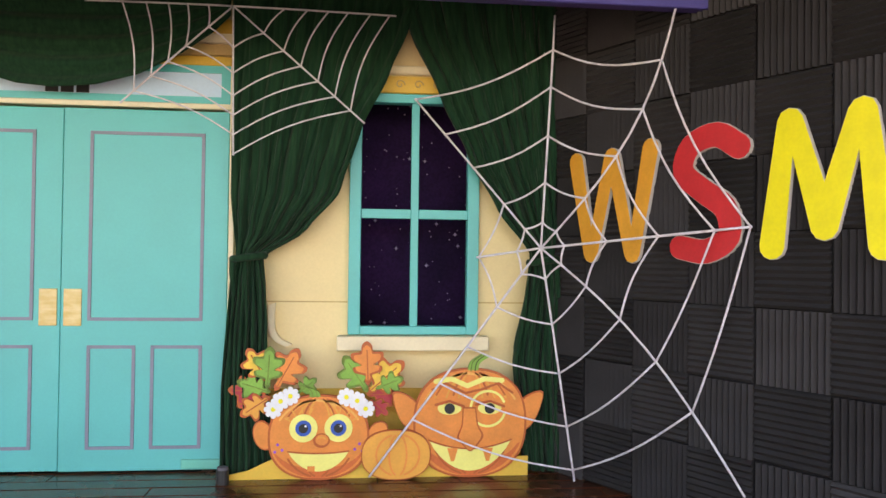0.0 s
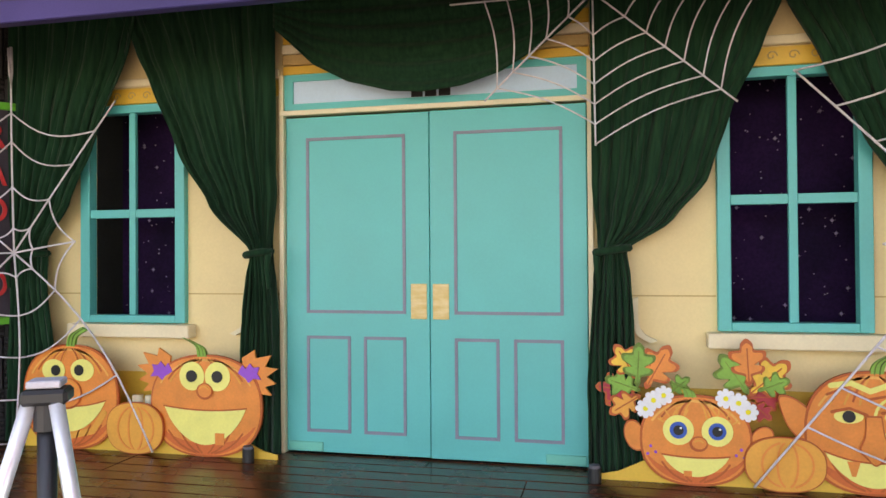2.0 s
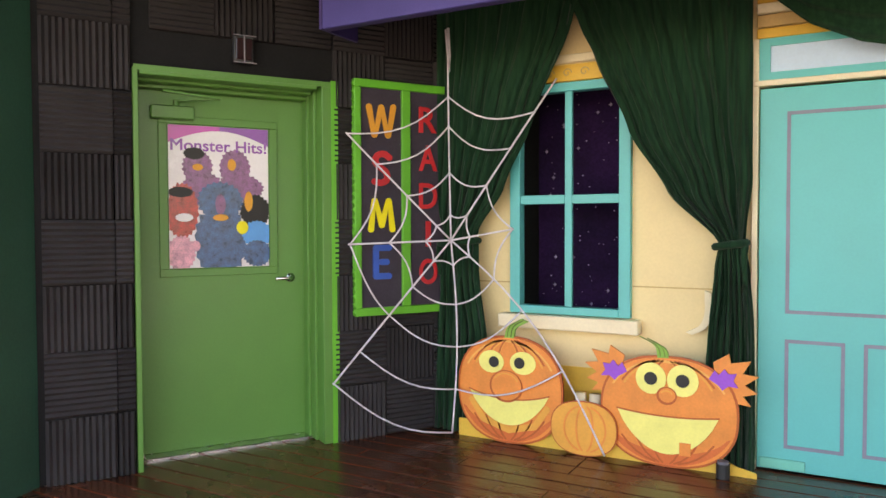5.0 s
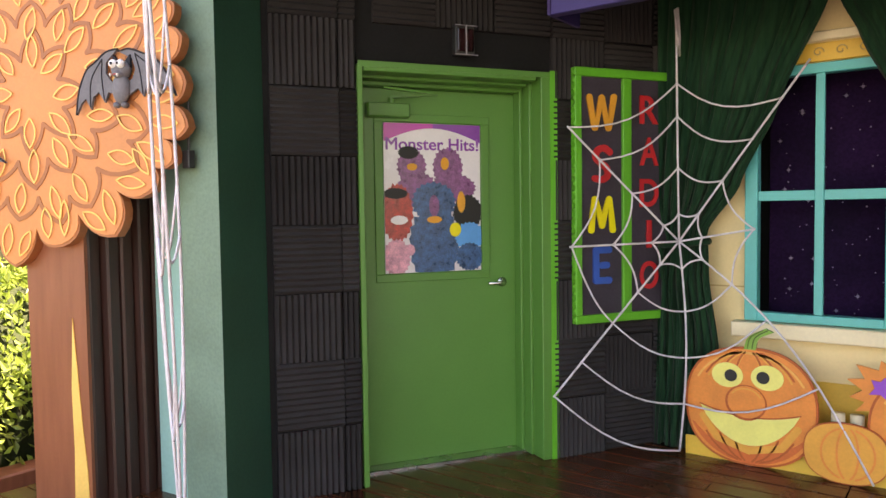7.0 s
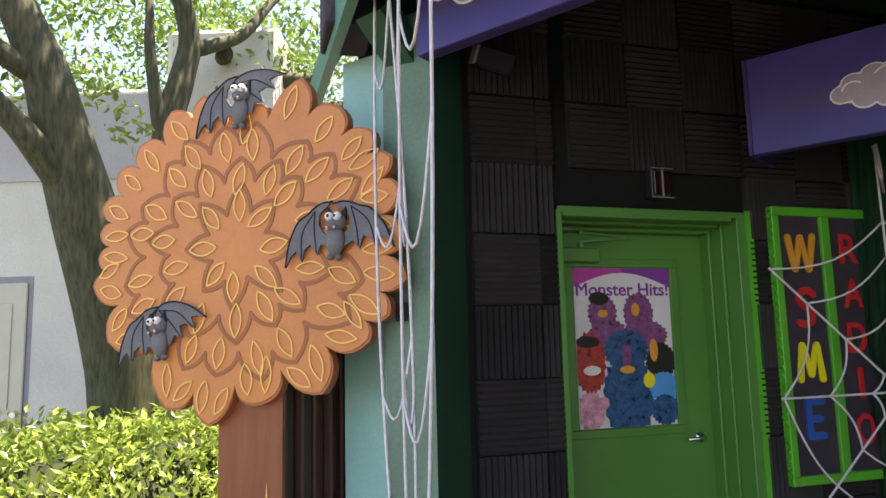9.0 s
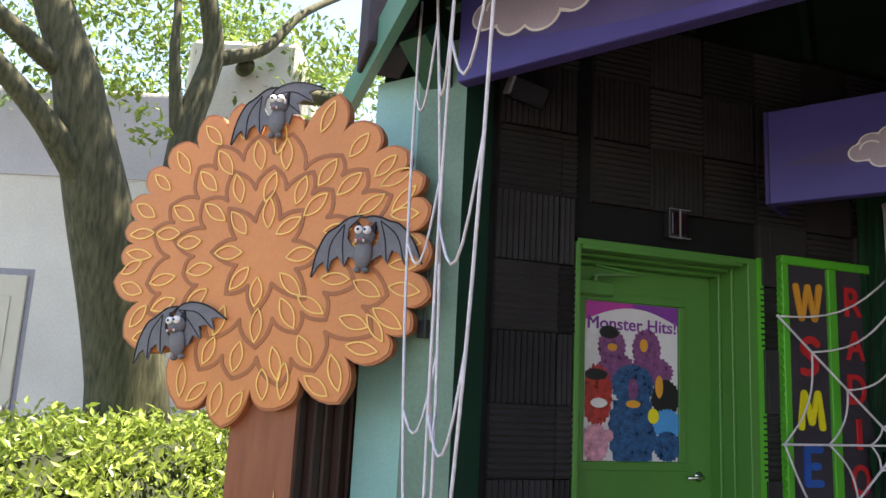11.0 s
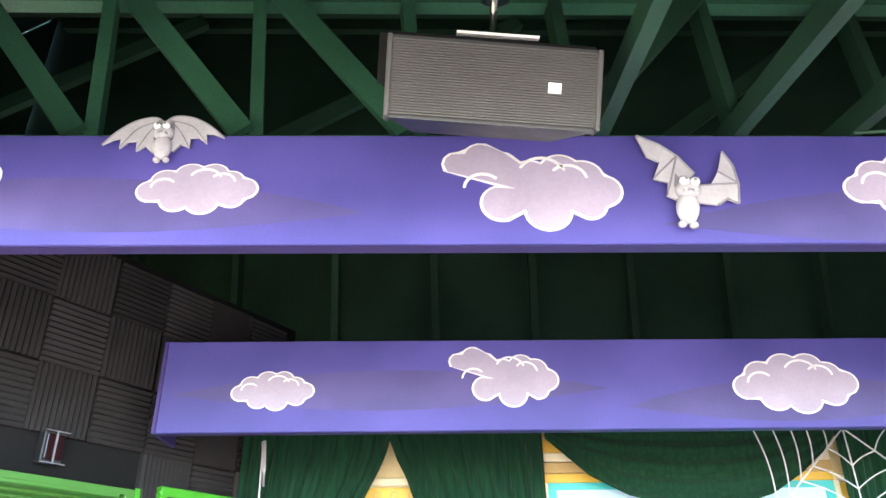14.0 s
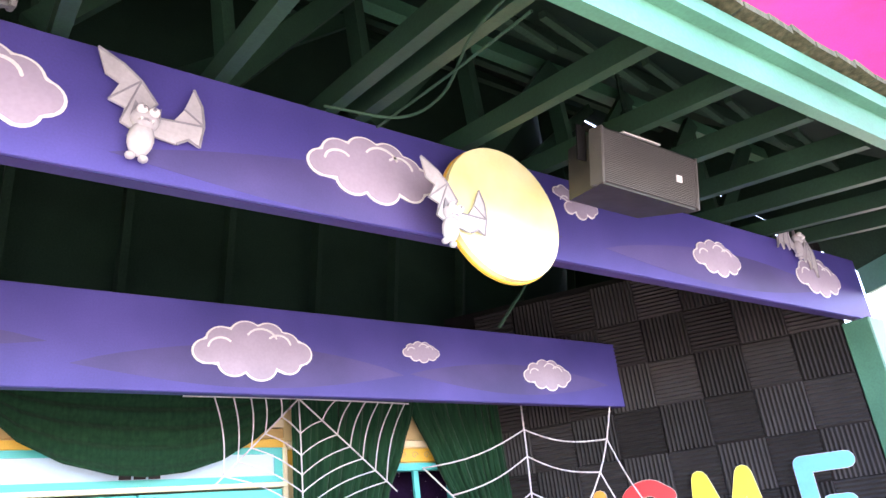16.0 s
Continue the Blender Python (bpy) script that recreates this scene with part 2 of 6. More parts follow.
# ---- mesh helpers ----
def part(name, bm, material, parent=None, label="", smooth=False):
    """Links a bmesh as one mesh object under a thing or a part."""
    bmesh.ops.recalc_face_normals(bm, faces=bm.faces)
    me = bpy.data.meshes.new(name)
    bm.to_mesh(me)
    bm.free()
    for m in material if isinstance(material, (list, tuple)) else [material]:
        me.materials.append(m)
    if smooth:
        for p in me.polygons:
            p.use_smooth = True
    ob = new(name, me)
    if parent is not None:
        ob.parent = parent
    if label:
        tagged(ob, label)
    return ob


def thing(name, label, category, m=None, group="", kind=""):
    ob = new(name)
    ob.empty_display_size = 0.1
    if m is not None:
        ob.matrix_basis = m
    return tagged(ob, label, category, group, kind)


def box(bm, x0, x1, y0, y1, z0, z1, bevel=0.0, mi=0):
    vs = [bm.verts.new(p) for p in ((x0, y0, z0), (x1, y0, z0), (x1, y1, z0), (x0, y1, z0), (x0, y0, z1), (x1, y0, z1), (x1, y1, z1), (x0, y1, z1))]
    fs = [bm.faces.new([vs[i] for i in q]) for q in ((0, 3, 2, 1), (4, 5, 6, 7), (0, 1, 5, 4), (1, 2, 6, 5), (2, 3, 7, 6), (3, 0, 4, 7))]
    for f in fs:
        f.material_index = mi
    if bevel:
        bmesh.ops.bevel(bm, geom=list({e for f in fs for e in f.edges}), offset=bevel, segments=1, affect="EDGES")
    return bm


def boxed(*a, **k):
    return box(bmesh.new(), *a, **k)


def plate(bm, pts, y0, y1, mi=0):
    """A flat board in the local xz plane: outline pts, front at y0, back at y1."""
    a = [bm.verts.new((x, y0, z)) for x, z in pts]
    b = [bm.verts.new((x, y1, z)) for x, z in pts]
    n = len(pts)
    fs = [bm.faces.new(a), bm.faces.new(b[::-1])]
    fs += [bm.faces.new((a[i], b[i], b[(i + 1) % n], a[(i + 1) % n])) for i in range(n)]
    for f in fs:
        f.material_index = mi
    return bm


def plated(pts, y0, y1, mi=0):
    return plate(bmesh.new(), pts, y0, y1, mi)


def tube(bm, pts, r, n=6, r1=None, mi=0):
    pts = [Vector(p) for p in pts]
    rings, up = [], Vector((0.31, 0.17, 0.93))
    for i, p in enumerate(pts):
        d = (pts[min(i + 1, len(pts) - 1)] - pts[max(i - 1, 0)]).normalized()
        s = d.cross(up)
        s = s.normalized() if s.length > 1e-4 else d.orthogonal().normalized()
        u = s.cross(d)
        rr = r if r1 is None else r + (r1 - r) * i / (len(pts) - 1)
        rings.append([bm.verts.new(p + rr * (math.cos(a) * s + math.sin(a) * u)) for a in (2 * math.pi * k / n for k in range(n))])
    for a, b in zip(rings, rings[1:]):
        for k in range(n):
            bm.faces.new((a[k], a[(k + 1) % n], b[(k + 1) % n], b[k])).material_index = mi
    bm.faces.new(rings[0]).material_index = mi
    bm.faces.new(rings[-1][::-1]).material_index = mi
    return bm


def bar(bm, p0, p1, w, h, mi=0):
    """A square timber or steel member between two points."""
    p0, p1 = Vector(p0), Vector(p1)
    d = (p1 - p0).normalized()
    s = d.cross(Vector((0, 0, 1)))
    s = s.normalized() if s.length > 1e-3 else Vector((1, 0, 0))
    u = s.cross(d)
    a = [[bm.verts.new(p + s * w / 2 * i + u * h / 2 * j) for i, j in ((-1, -1), (1, -1), (1, 1), (-1, 1))] for p in (p0, p1)]
    bm.faces.new(a[0])
    bm.faces.new(a[1][::-1])
    for k in range(4):
        bm.faces.new((a[0][k], a[0][(k + 1) % 4], a[1][(k + 1) % 4], a[1][k]))
    return bm


def oval(cx, cz, rx, rz, n=24, a0=0.0, power=2.0):
    out = []
    for k in range(n):
        a = 2 * math.pi * k / n
        c, s = math.cos(a), math.sin(a)
        x, z = rx * math.copysign(abs(c) ** (2 / power), c), rz * math.copysign(abs(s) ** (2 / power), s)
        out.append((cx + x * math.cos(a0) - z * math.sin(a0), cz + x * math.sin(a0) + z * math.cos(a0)))
    return out


def smooth_line(pts, n=8):
    """A smooth line through the points (Catmull-Rom)."""
    P = [Vector(p) for p in pts]
    P = [2 * P[0] - P[1]] + P + [2 * P[-1] - P[-2]]
    out = []
    for a, b, c, d in zip(P, P[1:], P[2:], P[3:]):
        for k in range(n):
            t = k / n
            out.append(0.5 * ((2 * b) + (c - a) * t + (2 * a - 5 * b + 4 * c - d) * t * t + (3 * b - a - 3 * c + d) * t ** 3))
    return out + [P[-2]]


def stroke(pts, r, caps=6):
    """The outline of a brush stroke of half-width r along 2D points, with round ends and joints."""
    P = [Vector(p) for p in pts]
    D = [(b - a).normalized() for a, b in zip(P, P[1:])]

    def arc(c, a0, a1, k):
        while a1 > a0:
            a1 -= 2 * math.pi
        return [(c.x + r * math.cos(a0 + (a1 - a0) * i / k), c.y + r * math.sin(a0 + (a1 - a0) * i / k)) for i in range(k + 1)]

    def side(P, D):
        out = []
        for i in range(1, len(P) - 1):
            d0, d1 = D[i - 1], D[i]
            n0, n1 = Vector((-d0.y, d0.x)), Vector((-d1.y, d1.x))
            turn = d0.x * d1.y - d0.y * d1.x
            if turn < -0.25:
                a0, a1 = math.atan2(n0.y, n0.x), math.atan2(n1.y, n1.x)
                out += arc(P[i], a0, a1, 4)
            else:
                m = (n0 + n1)
                m = m / max(0.35, m.length_squared) * 2
                out.append((P[i].x + m.x * r, P[i].y + m.y * r))
        return out

    def cap(p, d):
        a = math.atan2(d.x, -d.y)
        return arc(p, a, a - math.pi, caps)
    return side(P, D) + cap(P[-1], D[-1]) + side(P[::-1], [-d for d in D[::-1]]) + cap(P[0], -D[0])


def lobes(circles, n=90, grow=0.0):
    """A puffy outline round the first circle's centre."""
    cx, cz = circles[0][:2]
    out = []
    for k in range(n):
        a = 2 * math.pi * k / n
        dx, dz = math.cos(a), math.sin(a)
        best = 0
        for x, z, r in circles:
            x, z, r = x - cx, z - cz, r + grow
            b = x * dx + z * dz
            q = b * b - (x * x + z * z - r * r)
            if q > 0:
                best = max(best, b + math.sqrt(q))
        out.append((cx + dx * best, cz + dz * best))
    return out


def lettering(name, text, height, material, parent, x, y, z, depth=0.004, width=None, label=""):
    """Built-in font text as a mesh, standing in the parent's xz plane."""
    cu = bpy.data.curves.new(name, "FONT")
    cu.body, cu.size, cu.extrude, cu.align_x = text, 1.0, 0.001, "CENTER"
    cu.bevel_depth, cu.bevel_resolution = 0.014, 0
    ob = bpy.data.objects.new(name, cu)
    scene.collection.objects.link(ob)
    me = bpy.data.meshes.new_from_object(ob.evaluated_get(bpy.context.evaluated_depsgraph_get()))
    bpy.data.objects.remove(ob)
    xs, zs = [v.co.x for v in me.vertices], [v.co.y for v in me.vertices]
    sx = sz = height / (max(zs) - min(zs))
    if width:
        sx = width / (max(xs) - min(xs))
    mx, mz = (max(xs) + min(xs)) / 2, (max(zs) + min(zs)) / 2
    for v in me.vertices:
        v.co = ((v.co.x - mx) * sx, -math.copysign(depth / 2, v.co.z), (v.co.y - mz) * sz)
    me.materials.clear()
    me.materials.append(material)
    o = new(name, me)
    o.parent, o.location = parent, (x, y, z)
    if label:
        tagged(o, label)
    return o
# ---- ground, deck and outer ground ----
MID = -1.80          # middle line of the stage
BACK = 4.62          # face of the painted back wall
tagged(part("ground", boxed(-60, 60, -60, 60, -0.62, -0.32), PAVE), "pale concrete paving around the stage", "ground", kind="structure")
floor = tagged(part("floor", boxed(-7.2, 3.6, 0.95, 5.0, -0.3, -0.03), BLACK), "dark underframe of the timber stage deck", "floor", kind="structure")

# ---- back wall with two window openings and a double door ----
wall_n = tagged(new("wall_north"), "cream painted stage back wall with golden skirting band", "wall", kind="structure")
WX = [-4.9, MID - 2.385, MID - 1.615, MID - 0.93, MID + 0.93, MID + 1.615, MID + 2.385, 1.3]
bm = bmesh.new()
for i, (a, b) in enumerate(zip(WX, WX[1:])):
    if i in (1, 5):
        box(bm, a, b, BACK, BACK + 0.12, -0.03, 0.79)
        box(bm, a, b, BACK, BACK + 0.12, 2.20, 2.74)
    elif i == 3:
        box(bm, a, b, BACK, BACK + 0.12, 2.09, 2.74)
    else:
        box(bm, a, b, BACK, BACK + 0.12, -0.03, 2.74)
part("wall_board", bm, CREAM, wall_n)
for side in (-1, 1):
    x0, x1 = sorted((MID + side * 0.96, MID + side * 2.85))
    part("skirting_band", boxed(x0, x1, BACK - 0.012, BACK - 0.001, 0.0, 0.47, 0.003), GOLD, wall_n, "golden yellow band")
    for g0, g1 in ((0.96, 1.61), (2.39, 2.85)):
        a, b = sorted((MID + side * g0, MID + side * g1))
        part("siding_groove", boxed(a, b, BACK - 0.003, BACK + 0.0, 0.975, 0.983), TAN, wall_n)
    part("frieze_band", boxed(x0, x1, BACK - 0.02, BACK - 0.001, 2.225, 2.325, 0.004), GOLD, wall_n, "golden ornamented frieze")
    part("cornice", boxed(x0, x1, BACK - 0.035, BACK - 0.001, 2.335, 2.385, 0.006), CREAMLIT, wall_n)
    bm = bmesh.new()
    for k in range(7):
        c = (x0 + x1) / 2 - 0.33 + 0.11 * k
        sp = [(c + 0.03 * (1 - q / 16) * math.cos(q * 0.55), BACK - 0.021, 2.275 + 0.03 * (1 - q / 16) * math.sin(q * 0.55)) for q in range(14)]
        tube(bm, sp, 0.004, 5)
    part("frieze_scroll", bm, TAN, wall_n, "small carved scrolls")
# stepped mouldings over the door
part("moulding", boxed(MID - 0.94, MID + 0.94, BACK - 0.02, BACK - 0.001, 2.345, 2.40, 0.004), GOLD, wall_n)
part("moulding", boxed(MID - 0.94, MID + 0.94, BACK - 0.03, BACK - 0.001, 2.405, 2.47, 0.004), TAN, wall_n)
part("moulding", boxed(MID - 0.94, MID + 0.94, BACK - 0.04, BACK - 0.001, 2.475, 2.53, 0.004), CREAMLIT, wall_n)
part("moulding", boxed(MID - 0.94, MID + 0.94, BACK - 0.02, BACK - 0.001, 2.535, 2.62, 0.004), GOLD, wall_n)
for side in (-1, 1):
    bm = smooth_line([(0, 0.68), (0.0, 0.55), (0.03, 0.48), (0.10, 0.44)], 6)
    pts = [(p[0], p[1]) for p in bm] + [(p[0] + 0.035, p[1] + 0.012) for p in reversed(bm)]
    pts = [(MID + side * (1.16 + x), z + 0.28) for x, z in pts]
    part("scroll_bracket", plated(pts, BACK - 0.05, BACK - 0.001), CREAMLIT, wall_n, "pale curved bracket moulding")


def star_window(n, cx):
    """A turquoise sash window with a starry night panel set behind it."""
    w = tagged(new("window_%d" % n), "turquoise four-pane stage window before a starry night panel", "window", kind="structure")
    f = bmesh.new()
    box(f, cx - 0.385, cx - 0.315, BACK - 0.045, BACK + 0.03, 0.79, 2.215, 0.004)
    box(f, cx + 0.315, cx + 0.385, BACK - 0.045, BACK + 0.03, 0.79, 2.215, 0.004)
    box(f, cx - 0.315, cx + 0.315, BACK - 0.044, BACK + 0.03, 0.79, 0.84, 0.004)
    box(f, cx - 0.315, cx + 0.315, BACK - 0.044, BACK + 0.03, 2.16, 2.215, 0.004)
    part("window_frame", f, TEAL, w)
    part("mullion", boxed(cx - 0.023, cx + 0.023, BACK - 0.035, BACK - 0.005, 0.84, 2.16, 0.003), TEAL, w)
    for s in (-1, 1):
        x0, x1 = sorted((cx + s * 0.023, cx + s * 0.315))
        part("rail", boxed(x0, x1, BACK - 0.034, BACK - 0.005, 1.475, 1.53, 0.003), TEAL, w)
    part("window_sill", boxed(cx - 0.445, cx + 0.445, BACK - 0.10, BACK - 0.002, 0.70, 0.785, 0.006), CREAMLIT, w, "pale cream sill")
    px = cx + 0.07
    part("night_panel", boxed(px - 0.40, px + 0.48, BACK + 0.32, BACK + 0.34, 0.4, 2.6), NIGHT, w, "dark violet panel with printed stars")
    rng = random.Random(n)
    st = bmesh.new()
    for k in range(130):
        x, z, r = px + rng.uniform(-0.38, 0.46), rng.uniform(0.5, 2.4), rng.choice((0.0025, 0.0035, 0.004, 0.005, 0.009))
        plate(st, oval(x, z, r, r, 6), BACK + 0.314, BACK + 0.318)
        if r > 0.006:
            plate(st, oval(x, z, 0.002, 0.018, 4), BACK + 0.312, BACK + 0.3135)
            plate(st, oval(x, z, 0.018, 0.002, 4), BACK + 0.309, BACK + 0.3115)
    part("printed_stars", st, STARS, w, "small white stars")
    part("shroud", boxed(cx - 0.9, cx + 0.9, BACK + 0.6, BACK + 0.62, 0.0, 2.7), BLACK, w)


# windows
star_window(1, MID - 2.0)
star_window(2, MID + 2.0)
# added backing in place of the sloping ceiling, tall enough to block sky light
rear = tagged(part("wall_rear", boxed(-7.6, 3.5, 5.6, 5.7, -0.3, 7.30), ROOFIN), "dark green ribbed backing in place of the sloping ceiling", "wall", kind="structure")
for k in range(13):
    part("rib", bar(bmesh.new(), (-6.6 + 0.8 * k, 5.55, 2.5), (-6.6 + 0.8 * k + 0.25 * (k - 5) / 7, 5.2, 5.3), 0.06, 0.09), ROOFIN, rear)
tagged(part("wall_soffit", boxed(-6.5, 3.4, 4.75, 5.59, 2.70, 2.74), BLACK), "black ledge behind the curtain head", "ledge", kind="structure")

# double door
door = tagged(new("door_1"), "closed turquoise double stage door with mauve panel lines", "door", kind="structure")
for s in (-1, 1):
    x0, x1 = sorted((MID + s * 0.003, MID + s * 0.92))
    leaf = part("door_leaf", boxed(x0, x1, BACK - 0.02 - 0.012 * (s > 0), BACK + 0.03, 0.012, 2.075, 0.004), TEAL, door)
    yf = BACK - 0.02 - 0.012 * (s > 0)
    for a, b, z0, z1 in ((0.15, 0.785, 0.865, 1.945), (0.15, 0.415, 0.135, 0.725), (0.50, 0.785, 0.135, 0.725)):
        c = bmesh.new()
        p0, p1 = sorted((MID + s * a, MID + s * b))
        e = 0.018
        box(c, p0, p1, yf - 0.006, yf - 0.0005, z1 - e, z1)
        box(c, p0, p1, yf - 0.006, yf - 0.0005, z0, z0 + e)
        box(c, p0, p0 + e, yf - 0.006, yf - 0.0005, z0 + e, z1 - e)
        box(c, p1 - e, p1, yf - 0.006, yf - 0.0005, z0 + e, z1 - e)
        part("panel_moulding", c, MAUVE, leaf, "grey-mauve panel outline")
    p0, p1 = sorted((MID + s * 0.02, MID + s * 0.118))
    part("push_plate", boxed(p0, p1, yf - 0.007, yf - 0.0005, 0.835, 1.045, 0.002), BRASS, leaf, "brushed brass push plate")
    p0, p1 = sorted((MID + s * 0.68, MID + s * 0.905))
    part("kick_strip", boxed(p0, p1, yf - 0.012, yf - 0.0005, 0.02, 0.075, 0.003), TEALDK, leaf)
for s in (-1, 1):
    x0, x1 = sorted((MID + s * 0.925, MID + s * 0.955))
    part("door_jamb", boxed(x0, x1, BACK - 0.05, BACK + 0.02, 0.0, 2.34, 0.003), CREAMLIT, door)
part("door_head", boxed(MID - 0.95, MID + 0.95, BACK - 0.06, BACK - 0.022, 2.085, 2.115, 0.004), CREAMLIT, door, "pale cream door head")
f = bmesh.new()
box(f, MID - 0.925, MID + 0.925, BACK - 0.03, BACK - 0.002, 2.118, 2.16)
box(f, MID - 0.925, MID + 0.925, BACK - 0.03, BACK - 0.002, 2.30, 2.342)
box(f, MID - 0.925, MID - 0.87, BACK - 0.03, BACK - 0.002, 2.16, 2.30)
box(f, MID + 0.87, MID + 0.925, BACK - 0.03, BACK - 0.002, 2.16, 2.30)
part("transom_frame", f, TEAL, door)
part("transom_panel", boxed(MID - 0.87, MID + 0.87, BACK - 0.015, BACK - 0.003, 2.16, 2.30), PALEBLUE, door, "pale blue transom panel")
f = bmesh.new()
for k in range(3):
    box(f, MID - 0.11 + 0.085 * k, MID - 0.04 + 0.085 * k, BACK - 0.019, BACK - 0.0155, 2.165, 2.215)
part("number_bar", f, INK, door, "dark bars on the transom")

# ---- angled side walls of acoustic foam ----
LC, LA = Vector((-4.63, 4.60)), 58.0            # left corner and run
RC, RA = Vector((0.99, 4.60)), -60.0            # right corner and run
LM = pose(LC.x, LC.y, 0, 0, 0, LA)              # local x runs back along the wall, -y faces the stage
RM = pose(RC.x, RC.y, 0, 0, 0, RA)
S0, S1, DH = 0.83, 1.96, 2.20                   # door frame, along the wall from the corner
wall_w = tagged(new("wall_west"), "black wall clad in ridged charcoal acoustic foam tiles", "wall", kind="structure")
wall_w.matrix_basis = LM
bm = bmesh.new()
box(bm, -0.83, 0.35, 0.02, 0.16, -0.03, 3.5)
box(bm, -1.96, -0.83, 0.02, 0.16, 2.20, 3.5)
box(bm, -2.50, -1.96, 0.02, 0.16, -0.03, 3.5)
part("wall_core", bm, BLACK, wall_w)
wall_e = tagged(new("wall_east"), "black wall clad in ridged charcoal acoustic foam tiles", "wall", kind="structure")
wall_e.matrix_basis = RM
part("wall_core", boxed(-0.3, 2.80, 0.02, 0.16, -0.03, 3.5), BLACK, wall_e)

# ---- single green door in the west wall ----
door2 = tagged(new("door_2"), "closed green metal door with a poster in its window frame", "door", kind="structure")
door2.matrix_basis = LM
REC = 0.27
f = bmesh.new()
for s0, s1, y0, y1 in ((-0.90, -0.83, -0.015, 0.10), (-0.915, -0.845, 0.10, 0.19), (-0.93, -0.86, 0.19, 0.34), (-1.965, -1.935, -0.015, 0.10), (-1.96, -1.93, 0.10, 0.19), (-1.955, -1.925, 0.19, 0.34)):
    box(f, s0, s1, y0, y1, 0.0, 2.20, 0.004)
for z0, y0, y1 in ((2.165, -0.014, 0.10), (2.15, 0.10, 0.19), (2.13, 0.19, 0.34)):
    box(f, -1.93, -0.93, y0, y1, z0, 2.198, 0.004)
part("door_frame", f, GREEN, door2)
part("frame_edge", boxed(-0.845, -0.80, -0.02, -0.0155, 0.0, 2.225), LIME, door2, "bright green edge strip")
part("frame_edge", boxed(-1.96, -0.846, -0.02, -0.0155, 2.185, 2.215), GREEN, door2)
leaf = part("door_leaf", boxed(-1.93, -0.915, REC, REC + 0.045, 0.012, 2.14, 0.003), GREEN, door2)
f = bmesh.new()
px0, px1, pz0, pz1 = -1.745, -1.155, 1.095, 1.94
for a, b, c, d in ((px0 - 0.055, px1 + 0.055, pz1 + 0.005, pz1 + 0.05), (px0 - 0.055, px1 + 0.055, pz0 - 0.05, pz0 - 0.005), (px0 - 0.055, px0 - 0.005, pz0 - 0.005, pz1 + 0.005), (px1 + 0.005, px1 + 0.055, pz0 - 0.005, pz1 + 0.005)):
    box(f, a, b, REC - 0.012, REC - 0.0005, c, d, 0.003)
part("vision_frame", f, GREEN, leaf)
part("threshold", boxed(-1.9, -0.88, REC - 0.10, REC + 0.09, -0.005, 0.012, 0.003), STEEL, door2, "dull metal threshold")
hd = bmesh.new()
tube(hd, [(-1.02, REC, 1.017), (-1.02, REC - 0.012, 1.017)], 0.028, 16)
tube(hd, [(-1.02, REC - 0.012, 1.017), (-1.02, REC - 0.05, 1.017), (-1.03, REC - 0.058, 1.017), (-1.05, REC - 0.06, 1.017), (-1.13, REC - 0.058, 1.015)], 0.010, 8)
part("door_handle", hd, STEEL, leaf, "satin steel lever handle", True)
hd = bmesh.new()
box(hd, -1.845, -1.60, REC - 0.055, REC - 0.001, 1.965, 2.045, 0.008)
tube(hd, [(-1.70, REC - 0.03, 2.04), (-1.70, REC - 0.03, 2.075)], 0.018, 10)
bar(hd, (-1.71, REC - 0.035, 2.075), (-1.48, REC - 0.16, 2.085), 0.03, 0.012)
bar(hd, (-1.48, REC - 0.16, 2.085), (-1.80, REC - 0.19, 2.10), 0.025, 0.010)
part("door_closer", hd, GREEN, leaf, "green painted door closer")

# poster in the door's frame
poster = tagged(thing("poster", "glossy poster with a purple title over coloured furry shapes", "poster", LM @ pose((px0 + px1) / 2, REC - 0.003, pz0)), "")
PW, PH = px1 - px0, pz1 - pz0
part("sheet", boxed(-PW / 2, PW / 2, -0.002, 0.002, 0.0, PH), POSTERW, poster)
arc = [(-PW / 2, PH - 0.13)] + [(-PW / 2 + PW * k / 12, PH - 0.13 + 0.105 * math.sin(math.pi * (0.08 + 0.84 * k / 12))) for k in range(13)] + [(PW / 2, PH - 0.13)]
c = bmesh.new()
mid = [(x, z) for x, z in arc if x <= 0.001]
plate(c, [(-PW / 2, PH)] + mid + [(0, PH)], -0.0045, -0.0025, 0)
mid = [(x, z) for x, z in arc if x >= -0.001]
plate(c, [(0, PH)] + mid + [(PW / 2, PH)], -0.0045, -0.0025, 1)
part("corner_print", c, [POSTERM, POSTERP], poster, "magenta and purple corners")
lettering("title", "Monster Hits!", 0.07, POSTERP, poster, 0, -0.0055, PH - 0.115, 0.002, PW * 0.96, "purple title lettering")


def fur(name, cx, cz, rx, rz, m, layer, seed):
    rng = random.Random(seed)
    n = 44
    pts = []
    for k in range(n):
        a = 2 * math.pi * k / n
        q = 1 + (0.09 if k % 2 else -0.05) * rng.uniform(0.4, 1.2)
        pts.append((max(-PW / 2, min(PW / 2, cx + rx * q * math.cos(a))), max(0.0, cz + rz * q * math.sin(a))))
    part(name, plated(pts, -0.005 - 0.0012 * layer, -0.004 - 0.0012 * layer), m, poster)


